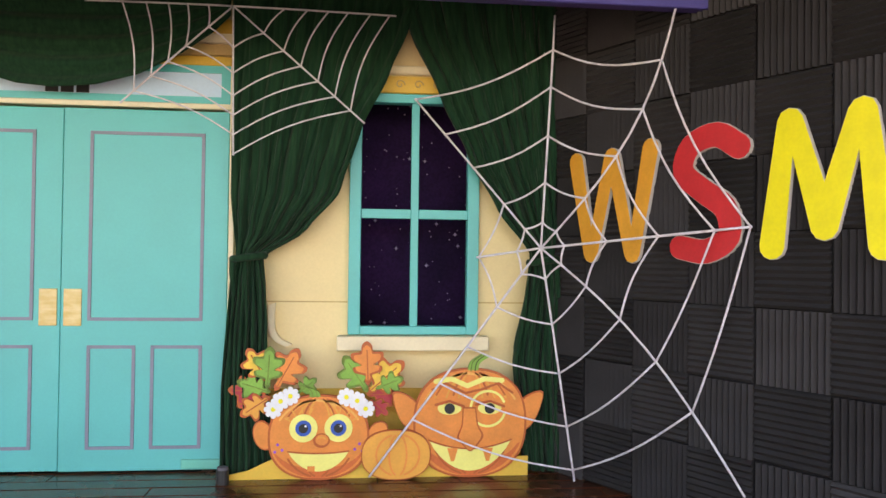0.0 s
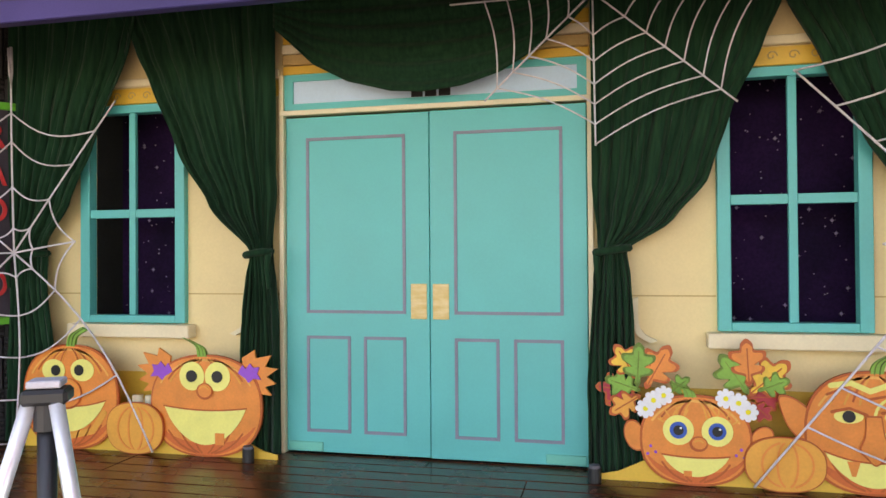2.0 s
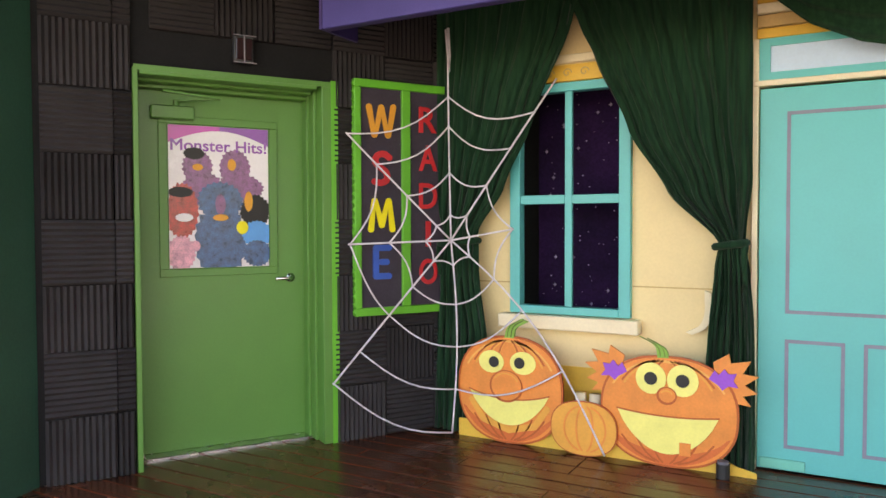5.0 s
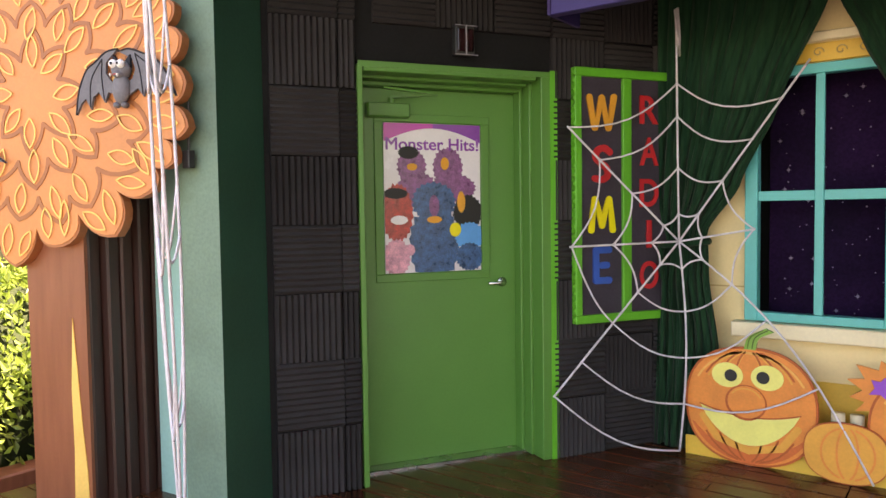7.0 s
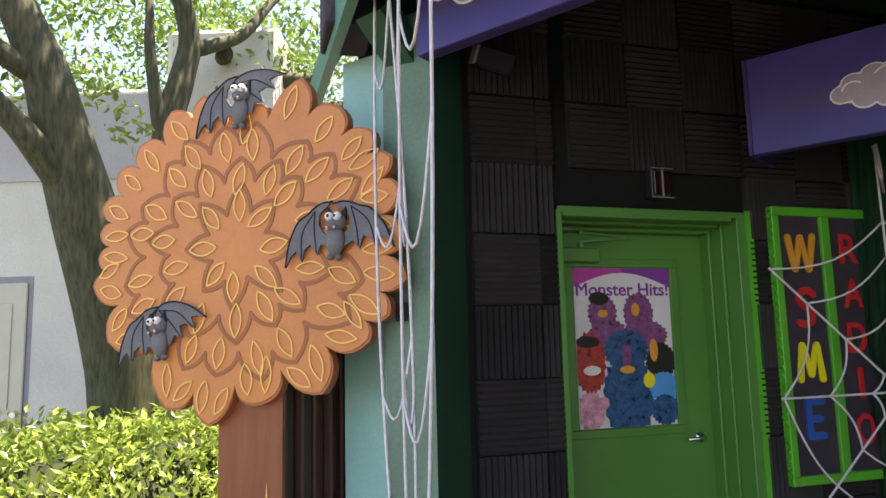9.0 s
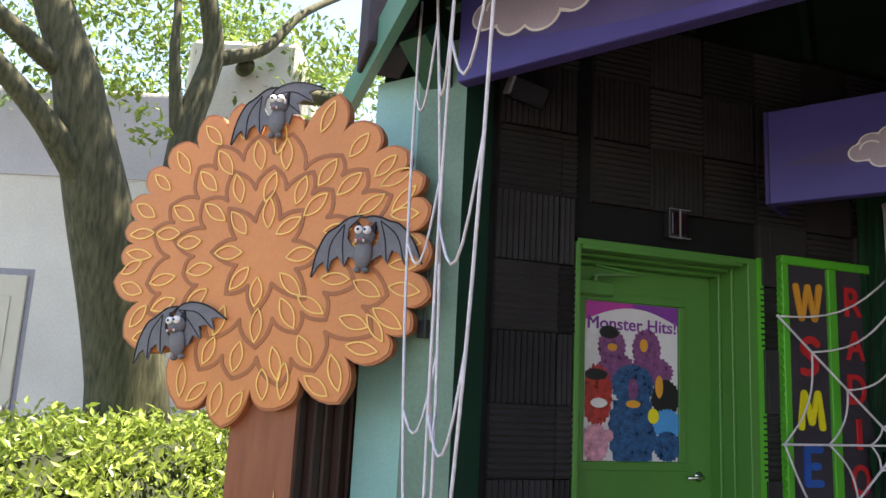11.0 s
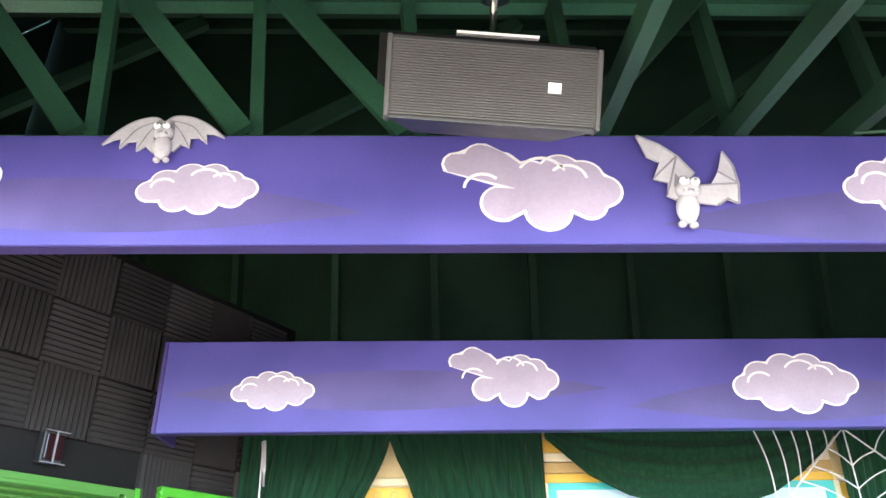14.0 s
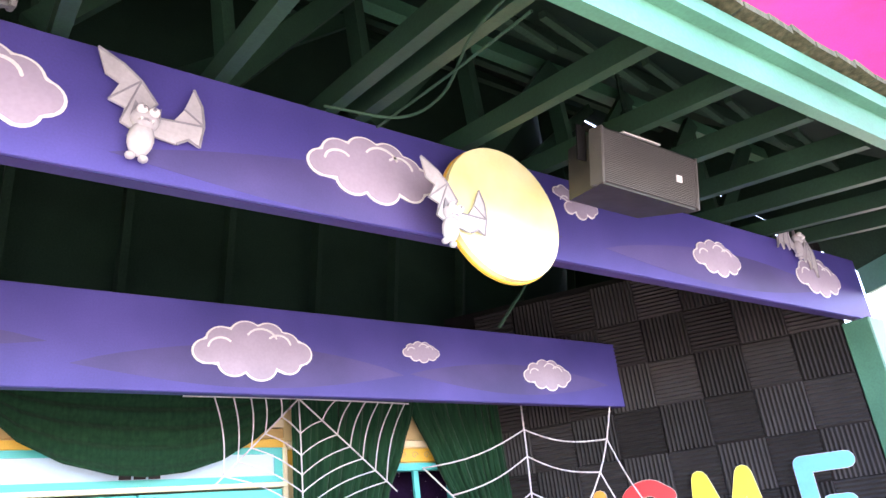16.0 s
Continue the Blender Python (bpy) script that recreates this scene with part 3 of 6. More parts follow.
for k, (cx, cz, rx, rz, m, layer) in enumerate((
        (-0.13, 0.60, 0.085, 0.10, FURV, 0), (0.09, 0.60, 0.09, 0.11, FURV, 0), (-0.10, 0.47, 0.12, 0.10, FURV, 1), (0.12, 0.48, 0.14, 0.08, FURV, 1),
        (-0.15, 0.68, 0.06, 0.035, INK, 2), (-0.13, 0.60, 0.03, 0.02, LETO, 3), (0.07, 0.62, 0.025, 0.035, LETO, 3), (-0.22, 0.34, 0.09, 0.16, FURR, 2), (-0.23, 0.45, 0.07, 0.03, INK, 3),
        (0.21, 0.34, 0.09, 0.10, INK, 2), (0.17, 0.40, 0.025, 0.06, LETO, 3), (0.0, 0.16, 0.15, 0.22, FURB, 4), (0.0, 0.40, 0.13, 0.11, FURB, 5),
        (0.0, 0.38, 0.03, 0.06, FURV, 6), (0.0, 0.30, 0.045, 0.02, LETO, 7), (-0.23, 0.09, 0.08, 0.10, FURP, 5), (-0.15, 0.13, 0.03, 0.032, FURP, 6),
        (0.22, 0.20, 0.09, 0.08, SKYBLUE, 5), (0.13, 0.24, 0.035, 0.04, LETY, 6), (0.22, 0.08, 0.085, 0.08, FURB, 6), (-0.21, 0.30, 0.05, 0.025, WHITE, 4))):
    fur("furry_shape", cx, cz, rx, rz, m, layer, k)

# lamp box over the door
lb = thing("alarm_light", "small black box with red lens and white edges", "alarm light", LM @ pose(-1.375, -0.045, 2.275))
part("housing", boxed(-0.055, 0.055, 0.0, 0.06, 0.0, 0.15, 0.005), PLASTIC, lb)
part("lens", boxed(-0.045, 0.045, -0.012, -0.001, 0.015, 0.135, 0.004), REDGLASS, lb, "dark red lens")
c = bmesh.new()
box(c, -0.003, 0.003, -0.02, -0.0125, 0.0, 0.15)
box(c, -0.06, 0.07, -0.014, -0.0005, -0.004, 0.0)
box(c, -0.06, 0.07, -0.014, -0.0005, 0.15, 0.153)
part("edge_trim", c, BATPALE2, lb, "thin white edge lines")

# ---- radio sign on the west wall ----
sign = thing("wall_sign", "bright green framed wall sign with coloured letters on dark panels", "sign", LM @ pose(-0.355, -0.045, 0.78))
SW, SH = 0.71, 1.47
for a, b in ((-SW / 2, -SW / 2 + 0.045), (-0.03, 0.03), (SW / 2 - 0.045, SW / 2)):
    part("frame_bar", boxed(a, b, -0.02, 0.03, 0.05, SH - 0.05, 0.004), LIME, sign)
for a, b in ((0.0, 0.05), (SH - 0.05, SH)):
    part("frame_bar", boxed(-SW / 2, SW / 2, -0.02, 0.03, a, b, 0.004), LIME, sign)
teeth = bmesh.new()
for k in range(30):
    z = 0.03 + k * (SH - 0.06) / 29
    plate(teeth, [(-SW / 2, z - 0.016), (-SW / 2 - 0.015, z), (-SW / 2, z + 0.016)], -0.015, 0.0)
part("saw_edge", teeth, LIME, sign)
for a, b in ((-SW / 2 + 0.045, -0.03), (0.03, SW / 2 - 0.045)):
    part("panel", boxed(a, b, 0.0, 0.02, 0.05, SH - 0.05), SIGNBG, sign, "dark grey panel")
ESS = [(p[0], p[1]) for p in smooth_line([(0.17, 0.53), (0.05, 0.60), (-0.09, 0.56), (-0.13, 0.44), (-0.02, 0.34), (0.10, 0.25), (0.12, 0.12), (0.0, 0.05), (-0.15, 0.07)], 4)]
SHAPES = {"W": [[(-0.26, 0.58), (-0.145, 0.06), (0.0, 0.58), (0.145, 0.06), (0.26, 0.60)]], "S": [ESS], "M": [[(-0.23, 0.06), (-0.15, 0.60), (0.0, 0.14), (0.15, 0.60), (0.23, 0.06)]],
          "E": [[(0.15, 0.60), (-0.13, 0.60), (-0.13, 0.06), (0.15, 0.06)], [(-0.01, 0.33), (0.10, 0.33)]]}
for k, (ch, m) in enumerate((("W", LETO), ("S", LETR), ("M", LETY), ("E", BLUE))):
    c = bmesh.new()
    for line in SHAPES[ch]:
        plate(c, stroke([(x * 0.32, (z - 0.33) * 0.33) for x, z in line], 0.0195), -0.008, 0.004)
    o = part("letter", c, m, sign, ch + " cut from painted board")
    o.location = (-0.17, -0.005, SH - 0.25 - 0.295 * k)
for k, ch in enumerate("RADIO"):
    lettering("letter", ch, 0.165, LETR, sign, 0.16, -0.008, SH - 0.225 - 0.245 * k, 0.012, 0.13 if ch != "I" else 0.035, "red " + ch)

# ---- large letters on the east wall ----
def big_letter(strokes, r, s, z, m, label):
    t = thing("letter", label, "wall letter", RM @ pose(s, -0.042, z), "wall letters")
    for pts in strokes:
        part("backing", plated(stroke(pts, r), 0.0, 0.02), FOAMEDGE, t)
        part("face", plated(stroke(pts, r - 0.003), -0.004, -0.0005), m, t)


big_letter(SHAPES["W"], 0.053, 0.56, 1.22, LETO, "large orange W cut from foam board")
big_letter(SHAPES["S"], 0.060, 1.15, 1.24, LETR, "large red S cut from foam board")
big_letter(SHAPES["M"], 0.06, 1.71, 1.25, LETY, "large yellow M cut from foam board")
big_letter(SHAPES["E"], 0.058, 2.38, 1.25, SKYBLUE, "large blue E cut from foam board")
# ---- curtains ----
def interp(table, z):
    for (z0, v0), (z1, v1) in zip(table, table[1:]):
        if z0 >= z >= z1:
            k = (z0 - z) / (z0 - z1)
            k = k * k * (3 - 2 * k) * 0.35 + k * 0.65
            return v0 + (v1 - v0) * k
    return table[-1][1] if z < table[-1][0] else table[0][1]


def curtain(outer, inner, mirror, seed, label):
    """A gathered curtain, tied back; outer and inner edges as (height, x) from the stage's middle."""
    t = thing("curtain", label, "curtain", pose(MID, 4.49, 0), "tied stage curtains")
    rng = random.Random(seed)
    nu, nv, folds = 110, 70, 7
    ph = [rng.uniform(-1.5, 1.5) for _ in range(folds * 2 + 2)]
    bm = bmesh.new()
    rows = []
    for j in range(nv + 1):
        z = 2.78 * (1 - j / nv) + 0.012
        a, b = interp(outer, z), interp(inner, z)
        w = abs(b - a)
        amp = 0.015 + 0.016 * (1 - min(1, w / 1.0))
        tie = math.exp(-((z - 1.24) / 0.10) ** 2)
        row = []
        for i in range(nu + 1):
            u = i / nu
            f = u * folds
            k = int(f * 2)
            wob = ph[k] + (ph[k + 1] - ph[k]) * (f * 2 - k)
            drift = 0.5 * math.sin(2.1 * z + seed + 5 * u) * (1 - tie)
            y = amp * math.sin(2 * math.pi * f + wob + drift) + 0.45 * amp * math.sin(5.2 * math.pi * f + 2.3 * wob + 1.7 * z)
            y += -0.045 * math.sin(math.pi * u) * (0.4 + tie) + 0.03 * tie
            x = a + (b - a) * u + 0.006 * math.sin(9 * z + 7 * wob) * (0 < i < nu)
            row.append(bm.verts.new((x * mirror, y, z)))
        rows.append(row)
    for r0, r1 in zip(rows, rows[1:]):
        for i in range(nu):
            bm.faces.new((r0[i], r0[i + 1], r1[i + 1], r1[i]))
    c = part("cloth", bm, VELVET, t, "", True)
    so = c.modifiers.new("thickness", "SOLIDIFY")
    so.thickness = 0.005
    a, b = sorted((interp(outer, 1.24) * mirror, interp(inner, 1.24) * mirror))
    band = bmesh.new()
    ring = [((a + b) / 2 + (b - a + 0.03) / 2 * math.cos(q), 0.065 * math.sin(q) - 0.015, 1.235 + 0.012 * math.cos(q)) for q in (2 * math.pi * k / 20 for k in range(21))]
    tube(band, ring, 0.022, 8)
    part("tieback", band, VELVET, t, "dark green cord tieback", True)
    kx = a - 0.01 if mirror * (outer[0][1] - inner[0][1]) < 0 else b + 0.01
    part("tie_tail", tube(bmesh.new(), smooth_line([(kx, -0.03, 1.23), (kx, -0.05, 1.15), (kx + 0.01, -0.045, 1.02)], 5), 0.022, 8, 0.012), VELVET, t, "", True)
    return t


IN_A = [(2.8, 2.03), (2.58, 1.95), (2.31, 1.84), (1.98, 1.68), (1.62, 1.56), (1.39, 1.37), (1.24, 1.13), (1.09, 1.15), (0.6, 1.17), (0.0, 1.21)]
OUT_A = [(2.8, 0.95), (1.6, 0.95), (1.24, 0.985), (1.09, 0.955), (0.5, 0.92), (0.0, 0.92)]
IN_B = [(2.8, 1.88), (2.58, 1.95), (2.19, 2.14), (1.83, 2.31), (1.54, 2.48), (1.27, 2.69), (1.04, 2.65), (0.64, 2.58), (0.0, 2.66)]
OUT_B = [(2.8, 2.86), (1.5, 2.86), (1.24, 2.82), (1.0, 2.86), (0.0, 2.88)]
IN_A2 = [(2.8, 2.03), (2.52, 1.90), (2.33, 1.81), (1.88, 1.60), (1.52, 1.38), (1.25, 1.11), (1.09, 1.13), (0.6, 1.17), (0.0, 1.21)]
IN_B2 = [(2.8, 1.88), (2.55, 1.94), (2.04, 2.17), (1.56, 2.39), (1.30, 2.58), (1.04, 2.56), (0.63, 2.50), (0.0, 2.58)]
for s in (1, -1):
    curtain(OUT_A, IN_A if s > 0 else IN_A2, s, 3 + s, "dark green velvet curtain tied back beside the turquoise door")
    curtain(OUT_B, IN_B if s > 0 else IN_B2, s, 8 + s, "dark green velvet curtain tied back at the corner window")

swag = thing("swag_curtain", "dark green velvet swag draped above the turquoise door", "curtain", pose(MID, 4.47, 0), "")
bm = bmesh.new()
low = [(0.0, 2.60), (0.06, 2.50), (0.14, 2.36), (0.26, 2.24), (0.40, 2.17), (0.5, 2.155), (0.62, 2.175), (0.74, 2.24), (0.86, 2.37), (0.95, 2.50), (1.0, 2.60)]
rows = []
for j in range(49):
    v = j / 48
    row = []
    for i in range(81):
        u = i / 80
        k = next(q for q in range(len(low) - 1) if low[q + 1][0] >= u - 1e-9)
        e = (u - low[k][0]) / (low[k + 1][0] - low[k][0])
        zl = low[k][1] + (low[k + 1][1] - low[k][1]) * e
        z = 2.78 + (zl - 2.78) * v
        y = -0.03 * math.sin(math.pi * u) * v + 0.018 * math.sin(v * 34 + 3 * math.sin(u * 3.1)) * math.sin(math.pi * u) ** 0.5
        row.append(bm.verts.new((-0.94 + 1.88 * u, y, z)))
    rows.append(row)
for r0, r1 in zip(rows, rows[1:]):
    for i in range(80):
        bm.faces.new((r0[i], r0[i + 1], r1[i + 1], r1[i]))
c = part("cloth", bm, VELVET, swag, "", True)
c.modifiers.new("thickness", "SOLIDIFY").thickness = 0.005


# ---- pumpkin boards at the foot of the wall ----
def pumpkin_body(t, w, h, ribs=2):
    part("backing", plated(oval(0, h / 2, w / 2, h / 2, 48, 0, 2.35), 0.0, 0.018), ORANGEDK, t, "burnt orange outline")
    part("body", plated(oval(0, h / 2, w / 2 - 0.012, h / 2 - 0.012, 48, 0, 2.35), -0.0035, -0.0005), ORANGE, t)
    for k in range(1, ribs + 1):
        for s in (-1, 1):
            q = s * k / (ribs + 0.6)
            pts = [(q * (w / 2 - 0.02) * math.cos(a), h / 2 + (h / 2 - 0.02) * math.sin(a)) for a in (-1.35 + 2.7 * i / 14 for i in range(15))]
            for part_pts in (pts[:5], pts[10:]):
                part("rib_line", plated(stroke(part_pts, 0.005), -0.0065, -0.004), ORANGEDK, t)
    # the artwork's own shading: a red-orange crescent along the lower edge
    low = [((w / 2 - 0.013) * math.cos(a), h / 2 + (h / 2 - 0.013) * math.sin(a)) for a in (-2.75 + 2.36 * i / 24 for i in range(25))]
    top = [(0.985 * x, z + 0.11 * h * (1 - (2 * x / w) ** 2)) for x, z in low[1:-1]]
    part("lower_band", plated(low + top[::-1], -0.0055, -0.0037), REDORANGE, t, "red-orange shading painted along the lower edge")
    for s in (-1, 1):
        for q in (0.22, 0.5, 0.76):
            part("segment_line", plated(stroke([(s * (q * (w / 2 - 0.03) * math.cos(a) + 0.012), h / 2 + (h / 2 - 0.035) * math.sin(a)) for a in (0.55 + 0.75 * i / 8 for i in range(9))], 0.005), -0.0064, -0.0042), ORANGE2, t)
    r = bmesh.new()
    for s in (-1, 1):
        pts = [(s * (w / 2 - 0.035) * math.cos(a), h / 2 + (h / 2 - 0.03) * math.sin(a)) for a in (0.5 + 0.85 * i / 8 for i in range(9))]
        plate(r, stroke(pts, 0.006), -0.0065, -0.004)
    plate(r, stroke([(-w * 0.16, h - 0.045), (-w * 0.05, h - 0.03), (w * 0.07, h - 0.035), (w * 0.16, h - 0.06)], 0.007), -0.0065, -0.004)
    part("highlight_line", r, ORANGELT, t, "painted light lines")


def stem(t, x, z, lean, tall=0.11):
    pts = smooth_line([(x, z), (x + lean * 0.2, z + tall * 0.6), (x + lean, z + tall)], 5)
    a = [(p[0] - 0.032 + 0.016 * k / len(pts), p[1]) for k, p in enumerate(pts)]
    b = [(p[0] + 0.032 - 0.008 * k / len(pts), p[1] - 0.02 * k / len(pts)) for k, p in enumerate(pts)]
    part("stem", plated(a + b[::-1], -0.003, 0.018), STEMG, t, "green painted stem")
    c = bmesh.new()
    for q in (-0.012, 0.012):
        plate(c, stroke([(p[0] + q, p[1]) for p in pts[1:-1]], 0.003), -0.005, -0.0035)
    part("stem_line", c, LEAF, t)


def eyes(t, pts, rx, rz, pupil, iris=None, look_in=0.0):
    for x, z in pts:
        e = part("eye", plated(oval(x, z, rx, rz, 24), -0.0095, -0.007), LEMON, t, "pale yellow eye")
        px = x - math.copysign(look_in, x)
        if iris:
            part("iris", plated(oval(px, z, pupil * 1.7, pupil * 1.7, 20), -0.0125, -0.010), iris, e, "blue iris")
        part("pupil", plated(oval(px, z, pupil, pupil, 18), -0.016, -0.013), INK, e, "black pupil")
        if iris:
            part("glint", plated(oval(px + 0.012, z + 0.013, 0.006, 0.006, 8), -0.019, -0.0165), WHITE, e)


def grin(t, w, z, drop, thick, tooth=None, lift=0.03):
    top = [(-w / 2 + w * k / 16, z + lift * ((2 * k / 16 - 1) ** 2)) for k in range(17)]
    bot = [(-w / 2 + w * k / 16, z + lift * ((2 * k / 16 - 1) ** 2) - drop * (1 - (2 * k / 16 - 1) ** 2) ** 0.8) for k in range(1, 16)]
    o = part("mouth", plated(top + bot[::-1], -0.0095, -0.007), LEMON, t, "pale yellow grin")
    c = bmesh.new()
    plate(c, stroke(top, 0.004), -0.0125, -0.010)
    part("lip_line", c, ORANGEDK, o)
    for x, dz, q in tooth or ():
        part("tooth", plated([(x - q, z + 0.004), (x + q, z + 0.004), (x + q * 0.3 * (dz > 0) + q * (dz < 0), z - abs(dz)), (x - q * 0.3 * (dz > 0) - q * (dz < 0), z - abs(dz))] if dz > 0 else
                             [(x - q, z - drop * 0.98), (x + q, z - drop * 0.98), (x + q, z - drop + abs(dz)), (x - q, z - drop + abs(dz))], -0.0128, -0.010), ORANGE, o, "orange tooth gap")


def nose(t, x, z, rx, rz, power=2.0):
    o = part("nose", plated(oval(x, z, rx, rz, 24, 0, power), -0.0125, -0.010), ORANGEDK, t)
    part("nose_face", plated(oval(x + 0.003, z + 0.004, rx - 0.010, rz - 0.010, 24, 0, power), -0.016, -0.013), ORANGE, o)
    part("nose_light", plated(stroke([(x + (rx - 0.022) * math.cos(a), z + (rz - 0.020) * math.sin(a)) for a in (0.5 + 2.0 * k / 8 for k in range(9))], 0.004), -0.0185, -0.0165), ORANGE2, o)


def ear(t, pts):
    part("ear", plated(pts, 0.004, 0.02), ORANGEDK, t)
    cx, cz = sum(p[0] for p in pts) / len(pts), sum(p[1] for p in pts) / len(pts)
    part("ear_face", plated([(cx + (x - cx) * 0.9, cz + (z - cz) * 0.9) for x, z in pts], 0.0005, 0.0035), ORANGE, t)


def oak_leaf(t, x, z, ang, size, m, edge, y=0.022):
    """A lobed autumn leaf cut from board."""
    half = [(0, 0), (0.05, 0.10), (0.04, 0.22), (0.20, 0.30), (0.22, 0.42), (0.10, 0.46), (0.24, 0.60), (0.24, 0.74), (0.10, 0.76), (0.08, 0.90), (0, 1.0)]
    half = [(1.45 * a, b) for a, b in half]
    pts = half + [(-a, b) for a, b in reversed(half[1:-1])]
    ca, sa = math.cos(ang), math.sin(ang)
    sm = smooth_line([(*p, 0) for p in pts + pts[:1]], 3)[:-1]
    out = lambda k: [(x + size * ((p[0] * k) * ca - (0.5 + (p[1] - 0.5) * k) * sa), z + size * ((p[0] * k) * sa + (0.5 + (p[1] - 0.5) * k) * ca)) for p in sm]
    o = part("autumn_leaf", plated(out(1.0), y, y + 0.01), edge, t)
    part("leaf_face", plated(out(0.82), y - 0.003, y - 0.0005), m, o)
    c = bmesh.new()
    plate(c, stroke([(x - size * 0.1 * sa, z + size * 0.1 * ca), (x - size * 0.8 * sa, z + size * 0.8 * ca)], 0.003), y - 0.006, y - 0.0035)
    part("leaf_vein", c, edge, o)


def flower(t, x, z, r, y=-0.012):
    o = None
    c = bmesh.new()
    pts = []
    for k in range(64):
        a = 2 * math.pi * k / 64
        q = r * (0.74 + 0.26 * abs(math.cos(4 * a)) ** 0.5)
        pts.append((x + q * math.cos(a), z + q * math.sin(a)))
    o = part("flower", plate(c, pts, y - 0.003, y), WHITE, t, "white flower with yellow centre")
    part("flower_eye", plated(oval(x, z, r * 0.25, r * 0.25, 12), y - 0.006, y - 0.0035), LETY, o)


FY = 4.39
p = thing("pumpkin_board", "painted pumpkin board with blue eyes, flowers and autumn leaves", "pumpkin cutout", pose(-0.33, FY, 0.0), "painted pumpkin boards")
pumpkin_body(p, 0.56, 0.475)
stem(p, -0.02, 0.45, -0.10, 0.09)
eyes(p, [(-0.085, 0.29), (0.108, 0.29)], 0.078, 0.078, 0.026, BLUE)
grin(p, 0.335, 0.15, 0.10, 0.01, [(-0.04, -0.03, 0.02)], 0.012)
nose(p, 0.015, 0.222, 0.046, 0.04)
for s in (-1, 1):
    for k in range(4):
        a = 0.5 + 0.5 * k
        x0, z0 = 0.012 + s * 0.097 + s * 0.086 * math.cos(a), 0.29 + 0.086 * math.sin(a)
        part("lash", plated(stroke([(x0, z0), (x0 + s * 0.030 * math.cos(a), z0 + 0.030 * math.sin(a))], 0.004), -0.0095, -0.007), ORANGE2, p)
ear(p, oval(-0.305, 0.25, 0.055, 0.085, 20, 0.3))
ear(p, oval(0.325, 0.26, 0.05, 0.07, 20, -0.7))
for s in (-1, 1):
    for x, z in ((0.20, 0.17), (0.24, 0.16), (0.225, 0.20)):
        part("freckle", plated(oval(s * x, z, 0.008, 0.008, 8), -0.0065, -0.004), VIOLET, p, "violet freckle dot")
for q, (lx, lz, an, sz, m, e) in enumerate(((-0.29, 0.48, 1.5, 0.22, CRIMSON, ORANGEDK), (-0.29, 0.46, 1.9, 0.18, CRIMSON, ORANGEDK), (-0.29, 0.54, 0.55, 0.22, LETA, ORANGEDK), (-0.27, 0.48, 1.25, 0.20, STEMG, LEAF),
                                            (-0.29, 0.50, -0.05, 0.24, STEMG, LEAF), (-0.25, 0.49, -0.5, 0.27, ORANGE, ORANGEDK), (-0.27, 0.46, 2.15, 0.20, ORANGE2, ORANGEDK), (-0.13, 0.47, -0.9, 0.14, STEMG, LEAF),
                                            (0.27, 0.52, 0.05, 0.25, ORANGE, ORANGEDK), (0.27, 0.48, 0.6, 0.25, STEMG, LEAF), (0.26, 0.47, -0.85, 0.28, LETA, ORANGEDK), (0.26, 0.46, -1.55, 0.20, CRIMSON, ORANGEDK), (0.28, 0.44, -2.3, 0.14, CRIMSON, ORANGEDK), (0.31, 0.50, -1.2, 0.17, STEMG, LEAF))):
    oak_leaf(p, lx, lz, an, sz, m, e, 0.021 + 0.007 * (q % 4) + 0.03 * (m == CRIMSON))
for fx, fz, fy in ((-0.21, 0.444, -0.024), (-0.158, 0.47, -0.014), (-0.25, 0.398, -0.014), (0.15, 0.463, -0.014), (0.21, 0.444, -0.024), (0.257, 0.398, -0.014)):
    flower(p, fx, fz, 0.052, fy)

p = thing("pumpkin_board", "painted pumpkin board with long nose, pointed ears and fangs", "pumpkin cutout", pose(0.52, FY + 0.005, 0.0), "painted pumpkin boards")
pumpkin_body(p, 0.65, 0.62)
stem(p, 0.01, 0.59, 0.07, 0.11)
eyes(p, [(-0.12, 0.393), (0.11, 0.393)], 0.068, 0.036, 0.03)
c = bmesh.new()
for x, z, q in ((-0.12, 0.435, 1), (0.11, 0.435, -1)):
    plate(c, stroke([(x - 0.08, z - 0.02), (x, z), (x + 0.08, z - 0.03)], 0.007), -0.02, -0.0165)
plate(c, stroke([(-0.22, 0.50), (-0.14, 0.535), (-0.03, 0.48), (0.06, 0.50), (0.16, 0.535), (0.24, 0.48)], 0.006), -0.0125, -0.010)
part("brow_line", c, ORANGEDK, p)
c = bmesh.new()
plate(c, stroke([(-0.20, 0.545), (-0.11, 0.56), (-0.02, 0.52), (0.08, 0.56), (0.18, 0.55)], 0.014), -0.0095, -0.007)
ringp = [(0.10 + 0.10 * math.cos(q), 0.39 + 0.10 * math.sin(q)) for q in (0.4 + 5.6 * k / 24 for k in range(25))]
plate(c, stroke(ringp, 0.007), -0.0095, -0.0070)
part("eyepiece_ring", c, LEMON, p, "pale yellow painted ring")
nz = [(q[0], q[1]) for q in smooth_line([(-0.045, 0.40, 0), (-0.05, 0.30, 0), (-0.075, 0.23, 0), (-0.045, 0.19, 0), (0.0, 0.15, 0), (0.045, 0.19, 0), (0.075, 0.24, 0), (0.045, 0.30, 0), (0.03, 0.40, 0)], 4)]
o = part("nose", plated(nz, -0.0135, -0.010), ORANGEDK, p)
